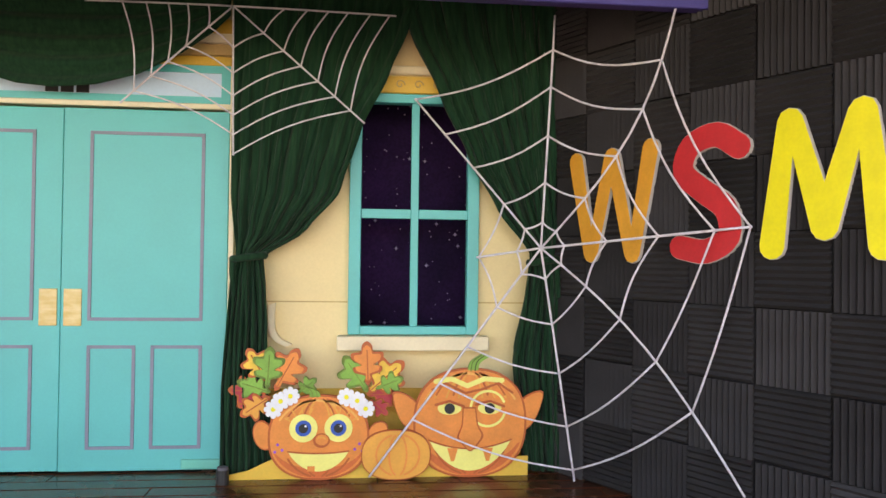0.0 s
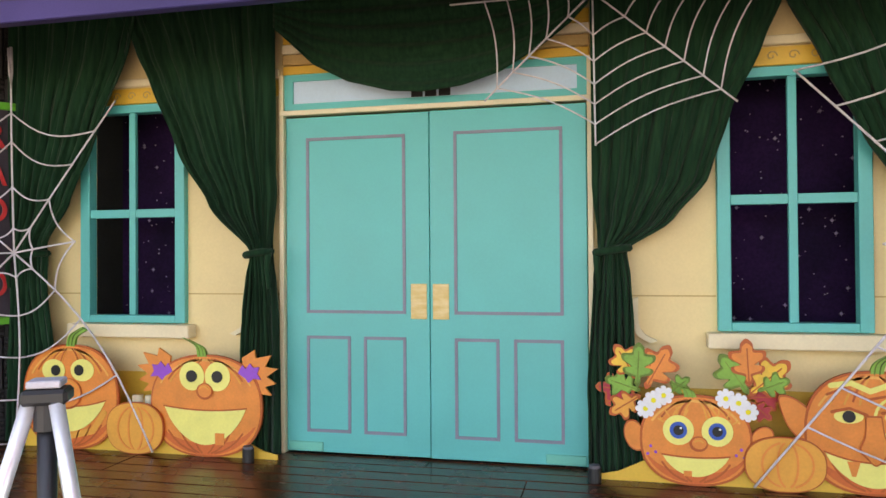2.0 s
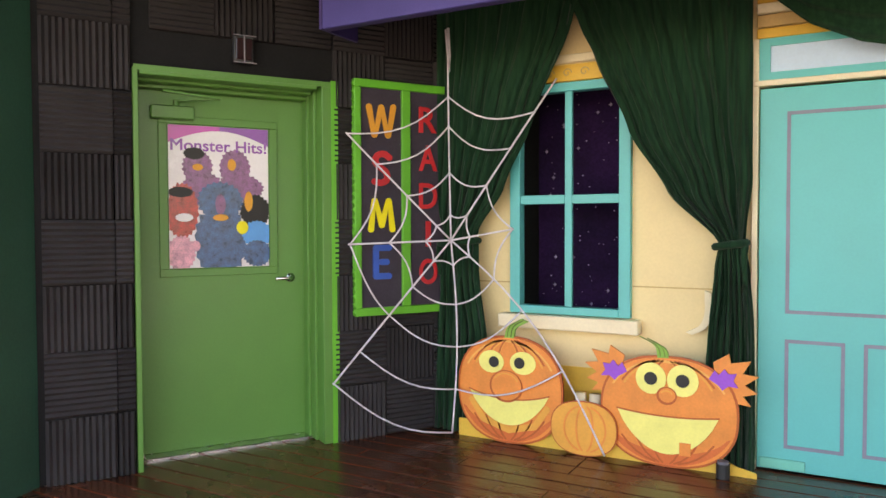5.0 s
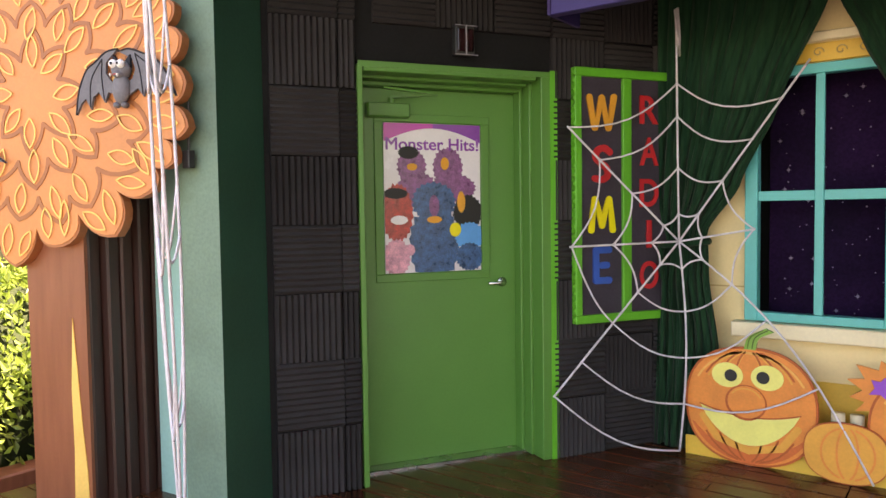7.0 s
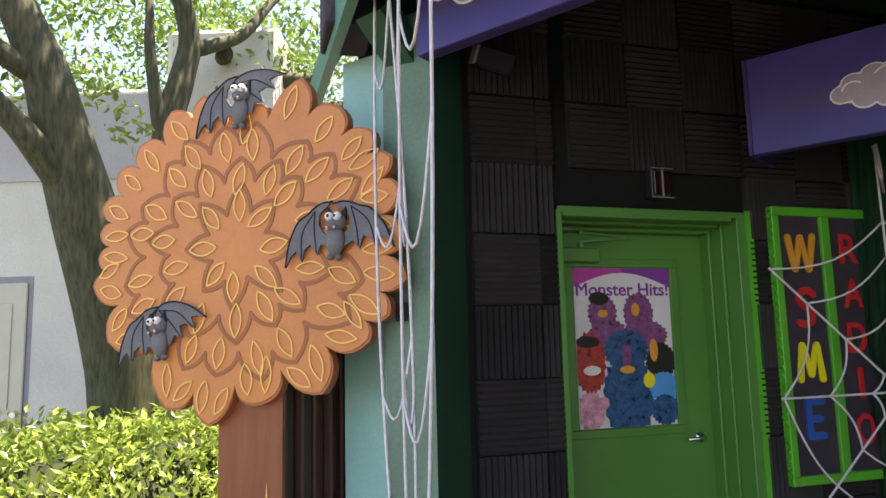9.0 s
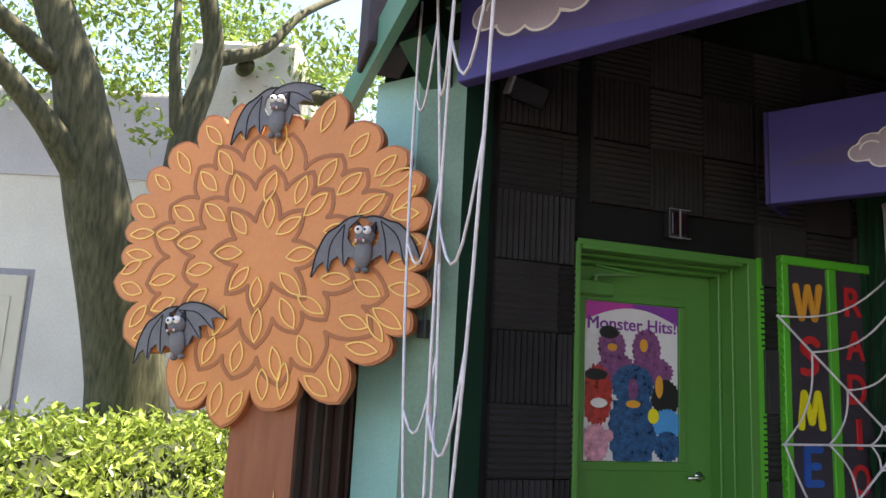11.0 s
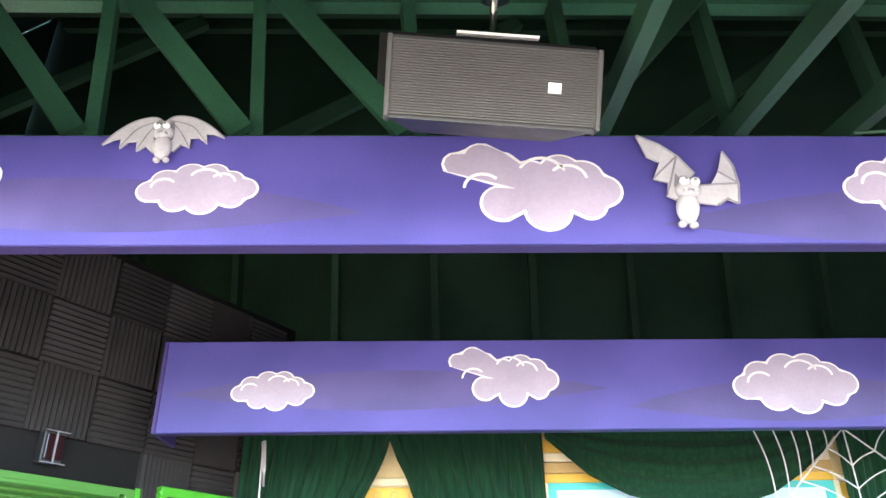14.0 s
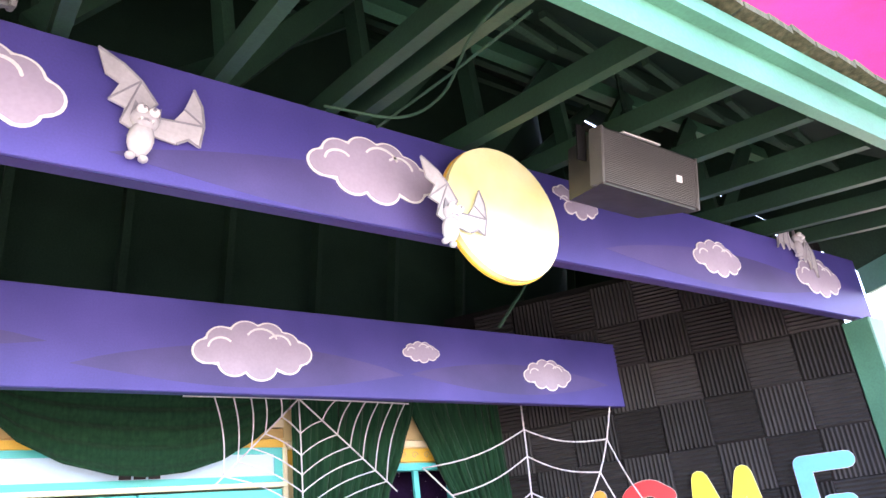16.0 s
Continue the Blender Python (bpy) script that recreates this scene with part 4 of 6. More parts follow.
part("nose_face", plated([(-0.01 + (x + 0.01) * 0.86, 0.27 + (z - 0.27) * 0.94) for x, z in nz], -0.017, -0.014), ORANGE, o)
grin(p, 0.47, 0.165, 0.125, 0.01, [(-0.10, 0.07, 0.03), (0.10, 0.07, 0.03)], 0.05)
for s in (-1, 1):
    lobe = smooth_line([(s * 0.27, 0.25, 0), (s * 0.34, 0.27, 0), (s * 0.39, 0.33, 0), (s * 0.425, 0.42, 0), (s * 0.43, 0.485, 0), (s * 0.36, 0.475, 0), (s * 0.27, 0.41, 0)], 4)
    ear(p, [(q[0] - 0.01, q[1]) for q in lobe])


def squash(x, w, h, label):
    t = thing("small_pumpkin_board", label, "pumpkin cutout", pose(x, FY - 0.022, 0.0), "painted pumpkin boards")
    part("backing", plated(oval(0, h / 2, w / 2, h / 2, 40, 0, 2.4), 0.0, 0.015), ORANGEDK, t)
    part("body", plated(oval(0, h / 2, w / 2 - 0.006, h / 2 - 0.006, 40, 0, 2.4), -0.0035, -0.0005), ORANGE2, t)
    for q in (-0.62, -0.25, 0.25, 0.62):
        part("rib_line", plated(stroke([(q * w / 2 * math.cos(a) + 0.01, h / 2 + (h / 2 - 0.025) * math.sin(a)) for a in (-1.25 + 2.5 * i / 12 for i in range(13))], 0.005), -0.0065, -0.004), ORANGE, t)


squash(0.10, 0.39, 0.28, "small amber painted pumpkin board between the faces")
squash(-3.63, 0.40, 0.32, "small amber painted pumpkin board between the faces")

p = thing("pumpkin_board", "painted pumpkin board with round nose and wide grin", "pumpkin cutout", pose(-4.11, FY, 0.0), "painted pumpkin boards")
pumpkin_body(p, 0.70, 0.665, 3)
stem(p, 0.0, 0.645, 0.10, 0.13)
eyes(p, [(-0.115, 0.50), (0.095, 0.505)], 0.085, 0.070, 0.034, None, 0.02)
grin(p, 0.53, 0.275, 0.16, 0.01, None, 0.045)
c = bmesh.new()
plate(c, stroke([(-0.25, 0.25), (-0.17, 0.135), (0.0, 0.085), (0.17, 0.125), (0.25, 0.24)], 0.02), -0.0065, -0.004)
part("lower_lip", c, ORANGE2, p, "amber lower lip")
nose(p, -0.015, 0.355, 0.11, 0.10)

p = thing("pumpkin_board", "painted pumpkin board with tufts, violet bows and one tooth", "pumpkin cutout", pose(-3.16, FY + 0.004, 0.0), "painted pumpkin boards")
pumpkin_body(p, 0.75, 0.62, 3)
stem(p, -0.02, 0.60, -0.12, 0.12)
eyes(p, [(-0.087, 0.49), (0.085, 0.49)], 0.084, 0.088, 0.036, None, 0.0)
nose(p, 0.0, 0.40, 0.055, 0.05)
grin(p, 0.55, 0.285, 0.21, 0.01, [(0.10, -0.075, 0.03)], 0.02)
for s in (-1, 1):
    tips = [(0.24, 0.55), (0.32, 0.60), (0.33, 0.55), (0.43, 0.57), (0.39, 0.50), (0.47, 0.49), (0.40, 0.44), (0.46, 0.40), (0.39, 0.38), (0.43, 0.33), (0.35, 0.34), (0.26, 0.40)]
    part("hair_tuft", plated([(s * x, z + 0.055) for x, z in tips], 0.003, 0.02), ORANGE, p, "spiky orange tuft")
    bow = [(0.22, 0.44), (0.25, 0.49), (0.27, 0.465), (0.30, 0.50), (0.32, 0.475), (0.36, 0.48), (0.345, 0.44), (0.37, 0.405), (0.32, 0.41), (0.29, 0.385), (0.27, 0.41)]
    part("bow", plated([(s * x, z + 0.075) for x, z in bow], -0.0095, -0.004), VIOLET, p, "violet bow")


for x0, x1, flip in ((-0.82, 0.86, False), (-4.47, -2.70, True)):
    t = thing("base_board", "golden yellow painted board behind the pumpkin boards' feet", "base board", pose((x0 + x1) / 2, FY + 0.027, 0.0), "pumpkin base boards")
    e = (x1 - x0) / 2
    slope = [(-e, 0.0), (-e, 0.028), (-e + 0.10, 0.05), (-e + 0.24, 0.115), (-e + 0.5, 0.12), (e, 0.11), (e, 0.0)]
    part("board", plated([(-x if flip else x, z) for x, z in slope], 0.0, 0.012), GOLD, t)


# ---- string webs ----
def web(name, label, hub, spokes, rings, sag, skip=(), r=0.0055, bend=None, droop=0.0):
    """Cord spokes from a hub, joined by sagging rings; rings: fractions along the spokes."""
    hub = Vector(hub)
    t = thing(name, label, "string web", Matrix.Translation(hub), "string webs")
    ends = [Vector(e) - hub for e in spokes]
    bow = [Vector(v) if v else Vector((0.0, -0.006, 0.0)) for v in (bend or [0] * len(ends))]
    on = lambda i, f: ends[i] * f + bow[i] * math.sin(math.pi * min(1, f))
    for i in range(len(ends)):
        part("spoke_cord", tube(bmesh.new(), [on(i, k / 10) for k in range(11)], r * 1.15, 6), ROPE, t, "", True)
    n = len(ends)
    for q, ring in enumerate(rings):
        for i in range(n):
            j = (i + 1) % n
            if (q, i) in skip or ring[i] is None or ring[j] is None:
                continue
            a, b = on(i, ring[i]), on(j, ring[j])
            m = (a + b) / 2
            hang = Vector((0, 0, -droop * (b - a).length)) if droop and m.z < -0.2 else -m * sag
            pts = [a + (b - a) * k / 8 + hang * math.sin(math.pi * k / 8) for k in range(9)]
            part("ring_cord", tube(bmesh.new(), pts, r, 6), ROPE, t, "", True)
            c = bmesh.new()
            bmesh.ops.create_icosphere(c, subdivisions=1, radius=r * 1.7, matrix=Matrix.Translation(a))
            part("knot", c, ROPE, t, "", True)
    return t


N = None
web("spider_web", "white cord spider web strung from the window to the foam wall", (0.85, 4.10, 1.303),
    [(0.915, 4.10, 2.56), (1.39, 3.62, 2.48), (1.645, 3.39, 1.40), (1.67, 3.40, 0.12), (1.08, 4.22, 0.02), (-0.05, 4.36, 0.02), (0.53, 4.28, 1.25), (0.19, 4.47, 2.16)],
    [[0.11, 0.08, 0.13, 0.10, 0.13, 0.11, 0.37, 0.12], [0.28, 0.23, 0.35, 0.22, 0.32, 0.25, 0.97, 0.28], [0.48, 0.41, 0.60, 0.38, 0.53, 0.42, N, 0.52], [0.69, 0.60, 0.85, 0.55, 0.76, 0.58, N, 0.75], [0.85, 0.79, 1.0, 0.72, 0.95, 0.74, N, 1.0]], 0.05,
    bend=[0, (0.10, -0.08, -0.02), 0, (0.03, -0.02, 0.10), 0, 0, 0, 0], droop=0.05)
web("spider_web", "white cord spider web strung from the window to the green sign", (-4.485, 4.34, 1.25),
    [(-4.50, 4.33, 2.57), (-4.97, 3.90, 1.91), (-4.96, 3.90, 1.23), (-5.03, 3.84, 0.38), (-4.48, 4.34, 0.03), (-3.50, 4.36, 0.02), (-4.09, 4.41, 1.32), (-3.83, 4.46, 2.22)],
    [[0.12, 0.14, 0.25, 0.15, 0.13, 0.11, 0.32, 0.16], [0.32, 0.42, 0.60, 0.33, 0.33, 0.25, 0.99, 0.35], [0.54, 0.71, 0.98, 0.53, 0.55, 0.42, N, 0.58], [0.68, 0.99, N, 0.78, 0.77, 0.69, N, 0.80], [N, N, N, 1.0, 1.0, N, N, N]], 0.10,
    bend=[0, 0, 0, 0, (0.04, 0, 0), (0.06, 0.02, 0.10), 0, 0], droop=0.12)
web("corner_web", "white cord quarter web above the turquoise door", (-0.835, 4.395, 2.63),
    [(-1.62, 4.375, 2.62), (-1.43, 4.39, 2.07), (-0.825, 4.41, 1.80), (-0.10, 4.405, 2.0), (0.07, 4.41, 2.62)],
    [[0.17, 0.22, 0.28, 0.23, 0.31], [0.31, 0.42, 0.45, 0.38, 0.45], [0.44, 0.58, 0.60, 0.51, 0.58], [0.59, 0.73, 0.73, 0.64, 0.70], [0.75, 0.88, 0.86, 0.77, 0.84], [0.91, N, 0.99, 0.89, 0.96]], 0.05, [(q, 4) for q in range(6)] + [(q, 0) for q in range(5, 6)], 0.0045)

# net of cords hanging from the left eave to the column
net = thing("cord_net", "white cord net hanging from the green eave", "cord net", pose(-5.7, 1.85, 0), "")
ex = lambda k: Vector((-5.95 + 0.75 * k, 1.98 - 0.56 * k, 3.16)) - Vector((-5.7, 1.85, 0))
cords = []
for k in (0.0, 0.30, 0.68, 1.22):
    top = ex(k)
    foot = Vector((0.0 + 0.06 * k, 0.03 - 0.05 * k, 0.0))
    splay = Vector((0.03, 0.04, 0)) * (-1, 1, -0.4, 0.6)[len(cords)]
    line = [top + (foot - top) * q / 14 + splay * math.sin(math.pi * q / 14) for q in range(15)]
    cords.append(line)
    part("hanging_cord", tube(bmesh.new(), line, 0.0065, 6), ROPE, net, "", True)
for a, b in zip(cords, cords[1:]):
    for q in (2, 5, 8, 11):
        p0, p1 = a[q], b[q - 1]
        d = (p1 - p0).length
        part("swag_cord", tube(bmesh.new(), [p0 + (p1 - p0) * k / 8 - Vector((0, 0, (0.05 + 0.5 * d) * math.sin(math.pi * k / 8))) for k in range(9)], 0.0055, 6), ROPE, net, "", True)
# loose rope end at the left curtain
rp = thing("rope_tail", "looped end of white cord at the curtain top", "cord", pose(-4.50, 4.31, 2.2))
part("cord", tube(bmesh.new(), [(0.0, 0, 0.36), (0.02, -0.01, 0.2), (0.03, -0.01, 0.1), (0.025, 0, 0.2), (0.01, 0.01, 0.37)], 0.009, 6), ROPE, rp, "", True)
# ---- painted sky beams ----
def cloud(parent, x, z, w, shape=0, y=0.0):
    """A mauve cloud cut-out with white painted edges."""
    base = [[(0, -0.02, 0.20), (-0.36, -0.05, 0.12), (-0.25, 0.06, 0.13), (-0.06, 0.12, 0.14), (0.12, 0.13, 0.13), (0.26, 0.06, 0.12), (0.37, -0.02, 0.12), (0.28, -0.12, 0.11), (0.05, -0.16, 0.14), (-0.16, -0.14, 0.13)],
            [(0.08, -0.05, 0.17), (-0.26, 0.19, 0.11), (-0.39, 0.15, 0.09), (-0.15, 0.15, 0.09), (0.0, 0.06, 0.12), (0.16, 0.10, 0.12), (0.28, 0.06, 0.12), (0.38, -0.03, 0.11), (0.30, -0.12, 0.10), (0.08, -0.16, 0.13), (-0.16, -0.11, 0.12)]][shape]
    c = [(x + a * w, z + b * w, r * w) for a, b, r in base]
    flat = lambda pts: [(p[0], z + (p[1] - z) * (0.84, 0.93)[shape] + 0.012) for p in pts]
    o = part("cloud", plated(flat(lobes(c)), y - 0.006, y - 0.001), WHITE, parent, "mauve cloud with white outline")
    part("cloud_fill", plated(flat(lobes(c, 90, -0.010 * w - 0.004)), y - 0.0095, y - 0.0065), CLOUDM, o)
    b = bmesh.new()
    for a0, r, cx, cz in ((0.4, 0.13, 0.06, 0.06), (0.2, 0.10, 0.2, 0.04), (0.8, 0.1, -0.26, -0.02)):
        plate(b, stroke(flat([(x + w * (cx + r * math.cos(q)), z + w * (cz + r * math.sin(q))) for q in (a0 + 2.2 * k / 8 for k in range(9))]), 0.007 * w + 0.001), y - 0.0125, y - 0.010)
    part("curl_line", b, WHITE, o)


fb = thing("sky_beam", "violet painted fascia beam with mauve clouds under the roof", "fascia beam", pose(-5.82, 2.10, 2.765), "painted sky beams")
FL = 8.5
part("face_board", boxed(0, FL, 0.0, 0.02, 0.022, 0.50, 0.004), DUSK, fb)
part("soffit", boxed(0, FL, 0.021, 0.075, 0.022, 0.05), DUSKDK, fb, "dark violet underside")
part("cap", boxed(0, FL, 0.021, 0.075, 0.46, 0.49), DUSKDK, fb)


def hill(parent, x0, x1, z0, z1, rise):
    """A soft band of distant hills painted along a sky beam."""
    top = [(x0 + (x1 - x0) * k / 16, z0 + (z1 - z0) * math.sin(math.pi * k / 16) ** 0.8 + rise * k / 16) for k in range(17)]
    low_ = [(x, max(0.024, z0 - 0.10 * math.sin(math.pi * k / 16) + rise * k / 16)) for k, (x, z) in enumerate(top)]
    part("painted_hill", plated(top + low_[-2:0:-1], -0.0009, -0.0001), DUSKHILL, parent, "grey-violet painted hill band")


for x0, x1, z0, z1, rise in ((0.05, 2.1, 0.20, 0.33, -0.05), (3.2, 5.3, 0.10, 0.24, 0.05), (5.6, 7.9, 0.14, 0.27, 0.04)):
    hill(fb, x0, x1, z0, z1, rise)
for x, z, w, s in ((0.40, 0.31, 0.68, 0), (1.465, 0.25, 0.47, 0), (2.72, 0.25, 0.71, 1), (4.22, 0.265, 0.64, 0), (5.44, 0.35, 0.33, 1), (6.62, 0.23, 0.50, 0), (7.84, 0.27, 0.62, 0)):
    cloud(fb, x, z, w, s)
bb = thing("sky_beam", "violet painted fascia beam with clouds above the curtains", "fascia beam", pose(-4.91, 3.60, 2.455), "painted sky beams")
BL = 6.52
part("face_board", boxed(0, BL, 0.0, 0.02, 0.0, 0.50, 0.004), DUSK, bb)
part("soffit", boxed(0, BL, 0.021, 0.07, 0.0, 0.03), DUSKDK, bb, "dark violet underside")
part("end_board", boxed(-0.02, -0.001, 0.0, 0.35, 0.0, 0.50), DUSKDK, bb)
part("end_board", boxed(BL + 0.001, BL + 0.02, 0.0, 0.35, 0.0, 0.50), DUSKDK, bb)
for x0, x1, z0, z1, rise in ((0.05, 2.4, 0.20, 0.32, 0.02), (2.5, 4.4, 0.12, 0.26, 0.03), (4.45, 6.3, 0.16, 0.27, 0.0)):
    hill(bb, x0, x1, z0, z1, rise)
for x, z, w, s in ((0.59, 0.215, 0.46, 0), (1.83, 0.275, 0.62, 1), (3.42, 0.24, 0.72, 0), (4.55, 0.30, 0.30, 0), (5.655, 0.205, 0.49, 0)):
    cloud(bb, x, z, w, s)

moon = thing("moon_disc", "pale yellow round moon board on the violet beam", "moon cutout", pose(-1.03, 1.95, 2.885))
part("disc", plated(oval(0, 0, 0.315, 0.315, 56), 0.0, 0.03), MOON, moon)
part("rim", plated(oval(0, 0, 0.322, 0.322, 56), 0.031, 0.045), GOLD, moon, "golden rim")
part("spacer", boxed(-0.05, 0.05, 0.046, 0.149, -0.05, 0.05), BLACK, moon)


RAISED = (([(-0.04, 0.04), (-0.16, 0.08), (-0.15, 0.21), (-0.27, 0.23), (-0.22, 0.40), (-0.33, 0.44), (-0.42, 0.64)], [(-0.22, 0.57), (-0.08, 0.48), (0.06, 0.33), (0.0, 0.18)]),
          ([(0.05, 0.05), (0.08, 0.21), (0.20, 0.24), (0.26, 0.37), (0.30, 0.58)], [(0.385, 0.45), (0.425, 0.28), (0.42, 0.09), (0.33, 0.12), (0.25, 0.05)]))


def bat(m, size, mats, label, left=0.0, right=0.0, raised=False):
    """A cartoon bat cut in relief, in one mesh: arched scalloped wings turned at the shoulder, round head and body."""
    bm = bmesh.new()
    for inner, outer in RAISED if raised else ():
        plate(bm, inner + outer, 0.0, 0.022, 0)
        tube(bm, [(a, 0.0, b) for a, b in [inner[-1]] + outer], 0.012, 5, None, 1)
        for k in (1, 3):
            tube(bm, [(outer[1][0], -0.003, outer[1][1]), (inner[k][0], -0.003, inner[k][1])], 0.008, 5, None, 1)
    for s, turn in () if raised else ((-1, left), (1, right)):
        ct, st = math.cos(radians(turn)), math.sin(radians(turn))
        sw = lambda p: (s * (0.07 + (p[0] - 0.07) * ct - p[1] * st), (p[0] - 0.07) * st + p[1] * ct)
        crest = [(0.015, 0.345), (0.15, 0.335), (0.29, 0.26)] if turn < 20 else [(0.14, 0.29), (0.26, 0.30)]
        arch = [sw(p) for p in smooth_line(crest + [(0.40, 0.20), (0.51, 0.02), (0.57, -0.20)], 5)]
        under = [sw(p) for p in ((0.50, -0.10), (0.44, -0.06), (0.39, -0.17), (0.35, -0.06), (0.28, -0.02), (0.22, -0.13), (0.17, -0.04), (0.06, -0.08), (0.06, 0.03), (0.13, 0.06), (0.175, 0.14), (0.16, 0.24)) + (((0.07, 0.305),) if turn < 20 else ())]
        plate(bm, arch + under, 0.0, 0.026, 0)
        tube(bm, [(a, 0.0, b) for a, b in arch], 0.009, 5, None, 1)
        for a, b in ((0.39, -0.15), (0.22, -0.11)):
            line = [sw(p) for p in smooth_line([(0.20, 0.28), (a * 0.75 + 0.06, 0.10), (a, b)], 4)]
            tube(bm, [(a2, -0.002, b2) for a2, b2 in line], 0.006, 5, None, 1)
    for cx, cz, rx, rz_, d, mi in ((0, -0.02, 0.095, 0.15, 0.06, 0), (0, 0.15, 0.105, 0.09, 0.075, 0), (-0.045, -0.175, 0.036, 0.03, 0.04, 0), (0.045, -0.175, 0.036, 0.03, 0.04, 0), (0, 0.105, 0.07, 0.042, 0.092, 0), (0, 0.098, 0.042, 0.011, 0.104, 3)):
        ret = bmesh.ops.create_uvsphere(bm, u_segments=14, v_segments=8, radius=1.0, matrix=Matrix.LocRotScale((cx, -0.012, cz), None, (rx, d, rz_)))
        for f in {f for v in ret["verts"] for f in v.link_faces}:
            f.material_index = mi
            f.smooth = True
    for s in (-1, 1):
        plate(bm, [(s * 0.03, 0.215), (s * 0.095, 0.29), (s * 0.105, 0.17)], -0.02, 0.01, 1)
        plate(bm, [(s * 0.03, 0.098), (s * 0.048, 0.098), (s * 0.039, 0.072)], -0.118, -0.105, 2)
        for r, d, mi, cx in ((0.041, 0.072, 2, 0.043), (0.014, 0.108, 1, 0.036)):
            ret = bmesh.ops.create_uvsphere(bm, u_segments=10, v_segments=6, radius=r, matrix=Matrix.Translation((s * cx, -d, 0.195)))
            for f in {f for v in ret["verts"] for f in v.link_faces}:
                f.material_index = mi
                f.smooth = True
    bmesh.ops.scale(bm, vec=(size, size, size), verts=bm.verts)
    o = part("bat", bm, mats)
    o.matrix_basis = m
    return tagged(o, label, "bat decoration", "bat decorations")


DARKB, PALEB = [BATGREY, BATDK, WHITE, CRIMSON], [BATPALE, BATPALE2, WHITE, BATPALE2]
TREEM = pose(-6.55, 1.89, 0, 0, 0, 18)
for x, z, roll, lf, rt in ((-0.165, 2.685, 4, -8, 58), (0.355, 2.02, 3, -8, 12), (-0.62, 1.60, -8, 2, 36)):
    bat(TREEM @ pose(x, -0.030, z, 0, roll, 0), 0.48, DARKB, "slate grey cartoon bat on the orange tree board", lf, rt)
bat(pose(-4.50, 2.07, 3.195, 0, -4, 0), 0.38, PALEB, "pale grey cartoon bat perched on the violet beam", 28, 28)
bat(pose(-2.53, 2.07, 2.925, 0, 8, 0), 0.46, PALEB, "pale grey cartoon bat with raised wings on the violet beam", 0, 0, True)
bat(pose(-1.375, 1.925, 2.74, 0, 14, 0), 0.42, PALEB, "pale grey cartoon bat before the yellow moon", 0, 0, True)
bat(pose(1.80, 2.07, 3.22, 0, 20, 0), 0.44, PALEB, "pale grey cartoon bat at the end of the violet beam", -10, -10)

# ---- roof: boarding, rafters and lattice girder ----
roof = thing("roof", "dark green boarded roof on painted steel framing", "roof", None, "", "structure")
EZ = 3.05
bm = bmesh.new()
A, B, C, D = Vector((-7.55, 2.92, EZ)), Vector((-4.70, 1.01, EZ)), Vector((2.1, 0.85, EZ)), Vector((2.75, 2.1, EZ))
E1, F1 = Vector((-7.4, 5.7, EZ + 4.2)), Vector((3.5, 5.7, EZ + 4.2))
rise = lambda p: Vector((p.x, p.y, p.z + 0.12))
vs = [bm.verts.new(rise(p)) for p in (A, B, C, D, F1, E1)]
vt = [bm.verts.new(rise(p) + Vector((0, 0, 0.06))) for p in (A, B, C, D, F1, E1)]
for tri in ((0, 1, 5), (1, 4, 5), (1, 2, 4), (2, 3, 4)):
    bm.faces.new([vs[i] for i in tri])
    bm.faces.new([vt[i] for i in tri][::-1])
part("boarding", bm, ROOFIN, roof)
for a, b in ((A, B), (B, C), (C, D)):
    bm = bmesh.new()
    bar(bm, a + Vector((0, 0, 0.05)), b + Vector((0, 0, 0.05)), 0.05, 0.20)
    part("fascia", bm, EAVE, roof, "sea green eave board")
    if a is A:
        continue
    bm = bmesh.new()
    n = (b - a).normalized().cross(Vector((0, 0, 1))) * 0.05
    bar(bm, a + n + Vector((0, 0, 0.12)), b + n + Vector((0, 0, 0.12)), 0.05, 0.07)
    part("gutter", bm, EAVE, roof, "sea green gutter")
    bm = bmesh.new()
    k = int((b - a).length / 0.16)
    for i in range(k):
        p0, p1 = a + (b - a) * (i / k), a + (b - a) * ((i + 0.93) / k)
        bar(bm, p0 + n * 1.2 + Vector((0, 0, 0.185 + 0.012 * (i % 3))), p1 + n * 1.2 + Vector((0, 0, 0.185)), 0.12, 0.03)
    part("roof_edge_shingles", bm, BARK, roof, "rough brown shingle edge")
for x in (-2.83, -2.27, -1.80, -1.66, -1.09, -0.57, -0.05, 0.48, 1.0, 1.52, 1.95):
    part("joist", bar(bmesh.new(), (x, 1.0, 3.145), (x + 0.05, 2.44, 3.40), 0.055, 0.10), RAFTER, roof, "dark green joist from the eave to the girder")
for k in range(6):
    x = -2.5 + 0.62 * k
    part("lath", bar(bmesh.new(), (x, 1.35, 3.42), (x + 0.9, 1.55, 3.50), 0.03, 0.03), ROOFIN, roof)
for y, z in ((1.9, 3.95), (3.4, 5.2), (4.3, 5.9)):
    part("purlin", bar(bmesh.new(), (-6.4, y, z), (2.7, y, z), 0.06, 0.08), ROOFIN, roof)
for zb in (3.46, 4.36):
    part("girder_chord", bar(bmesh.new(), (-6.2, 2.48, zb), (2.7, 2.48, zb), 0.08, 0.10), TRUSS, roof)
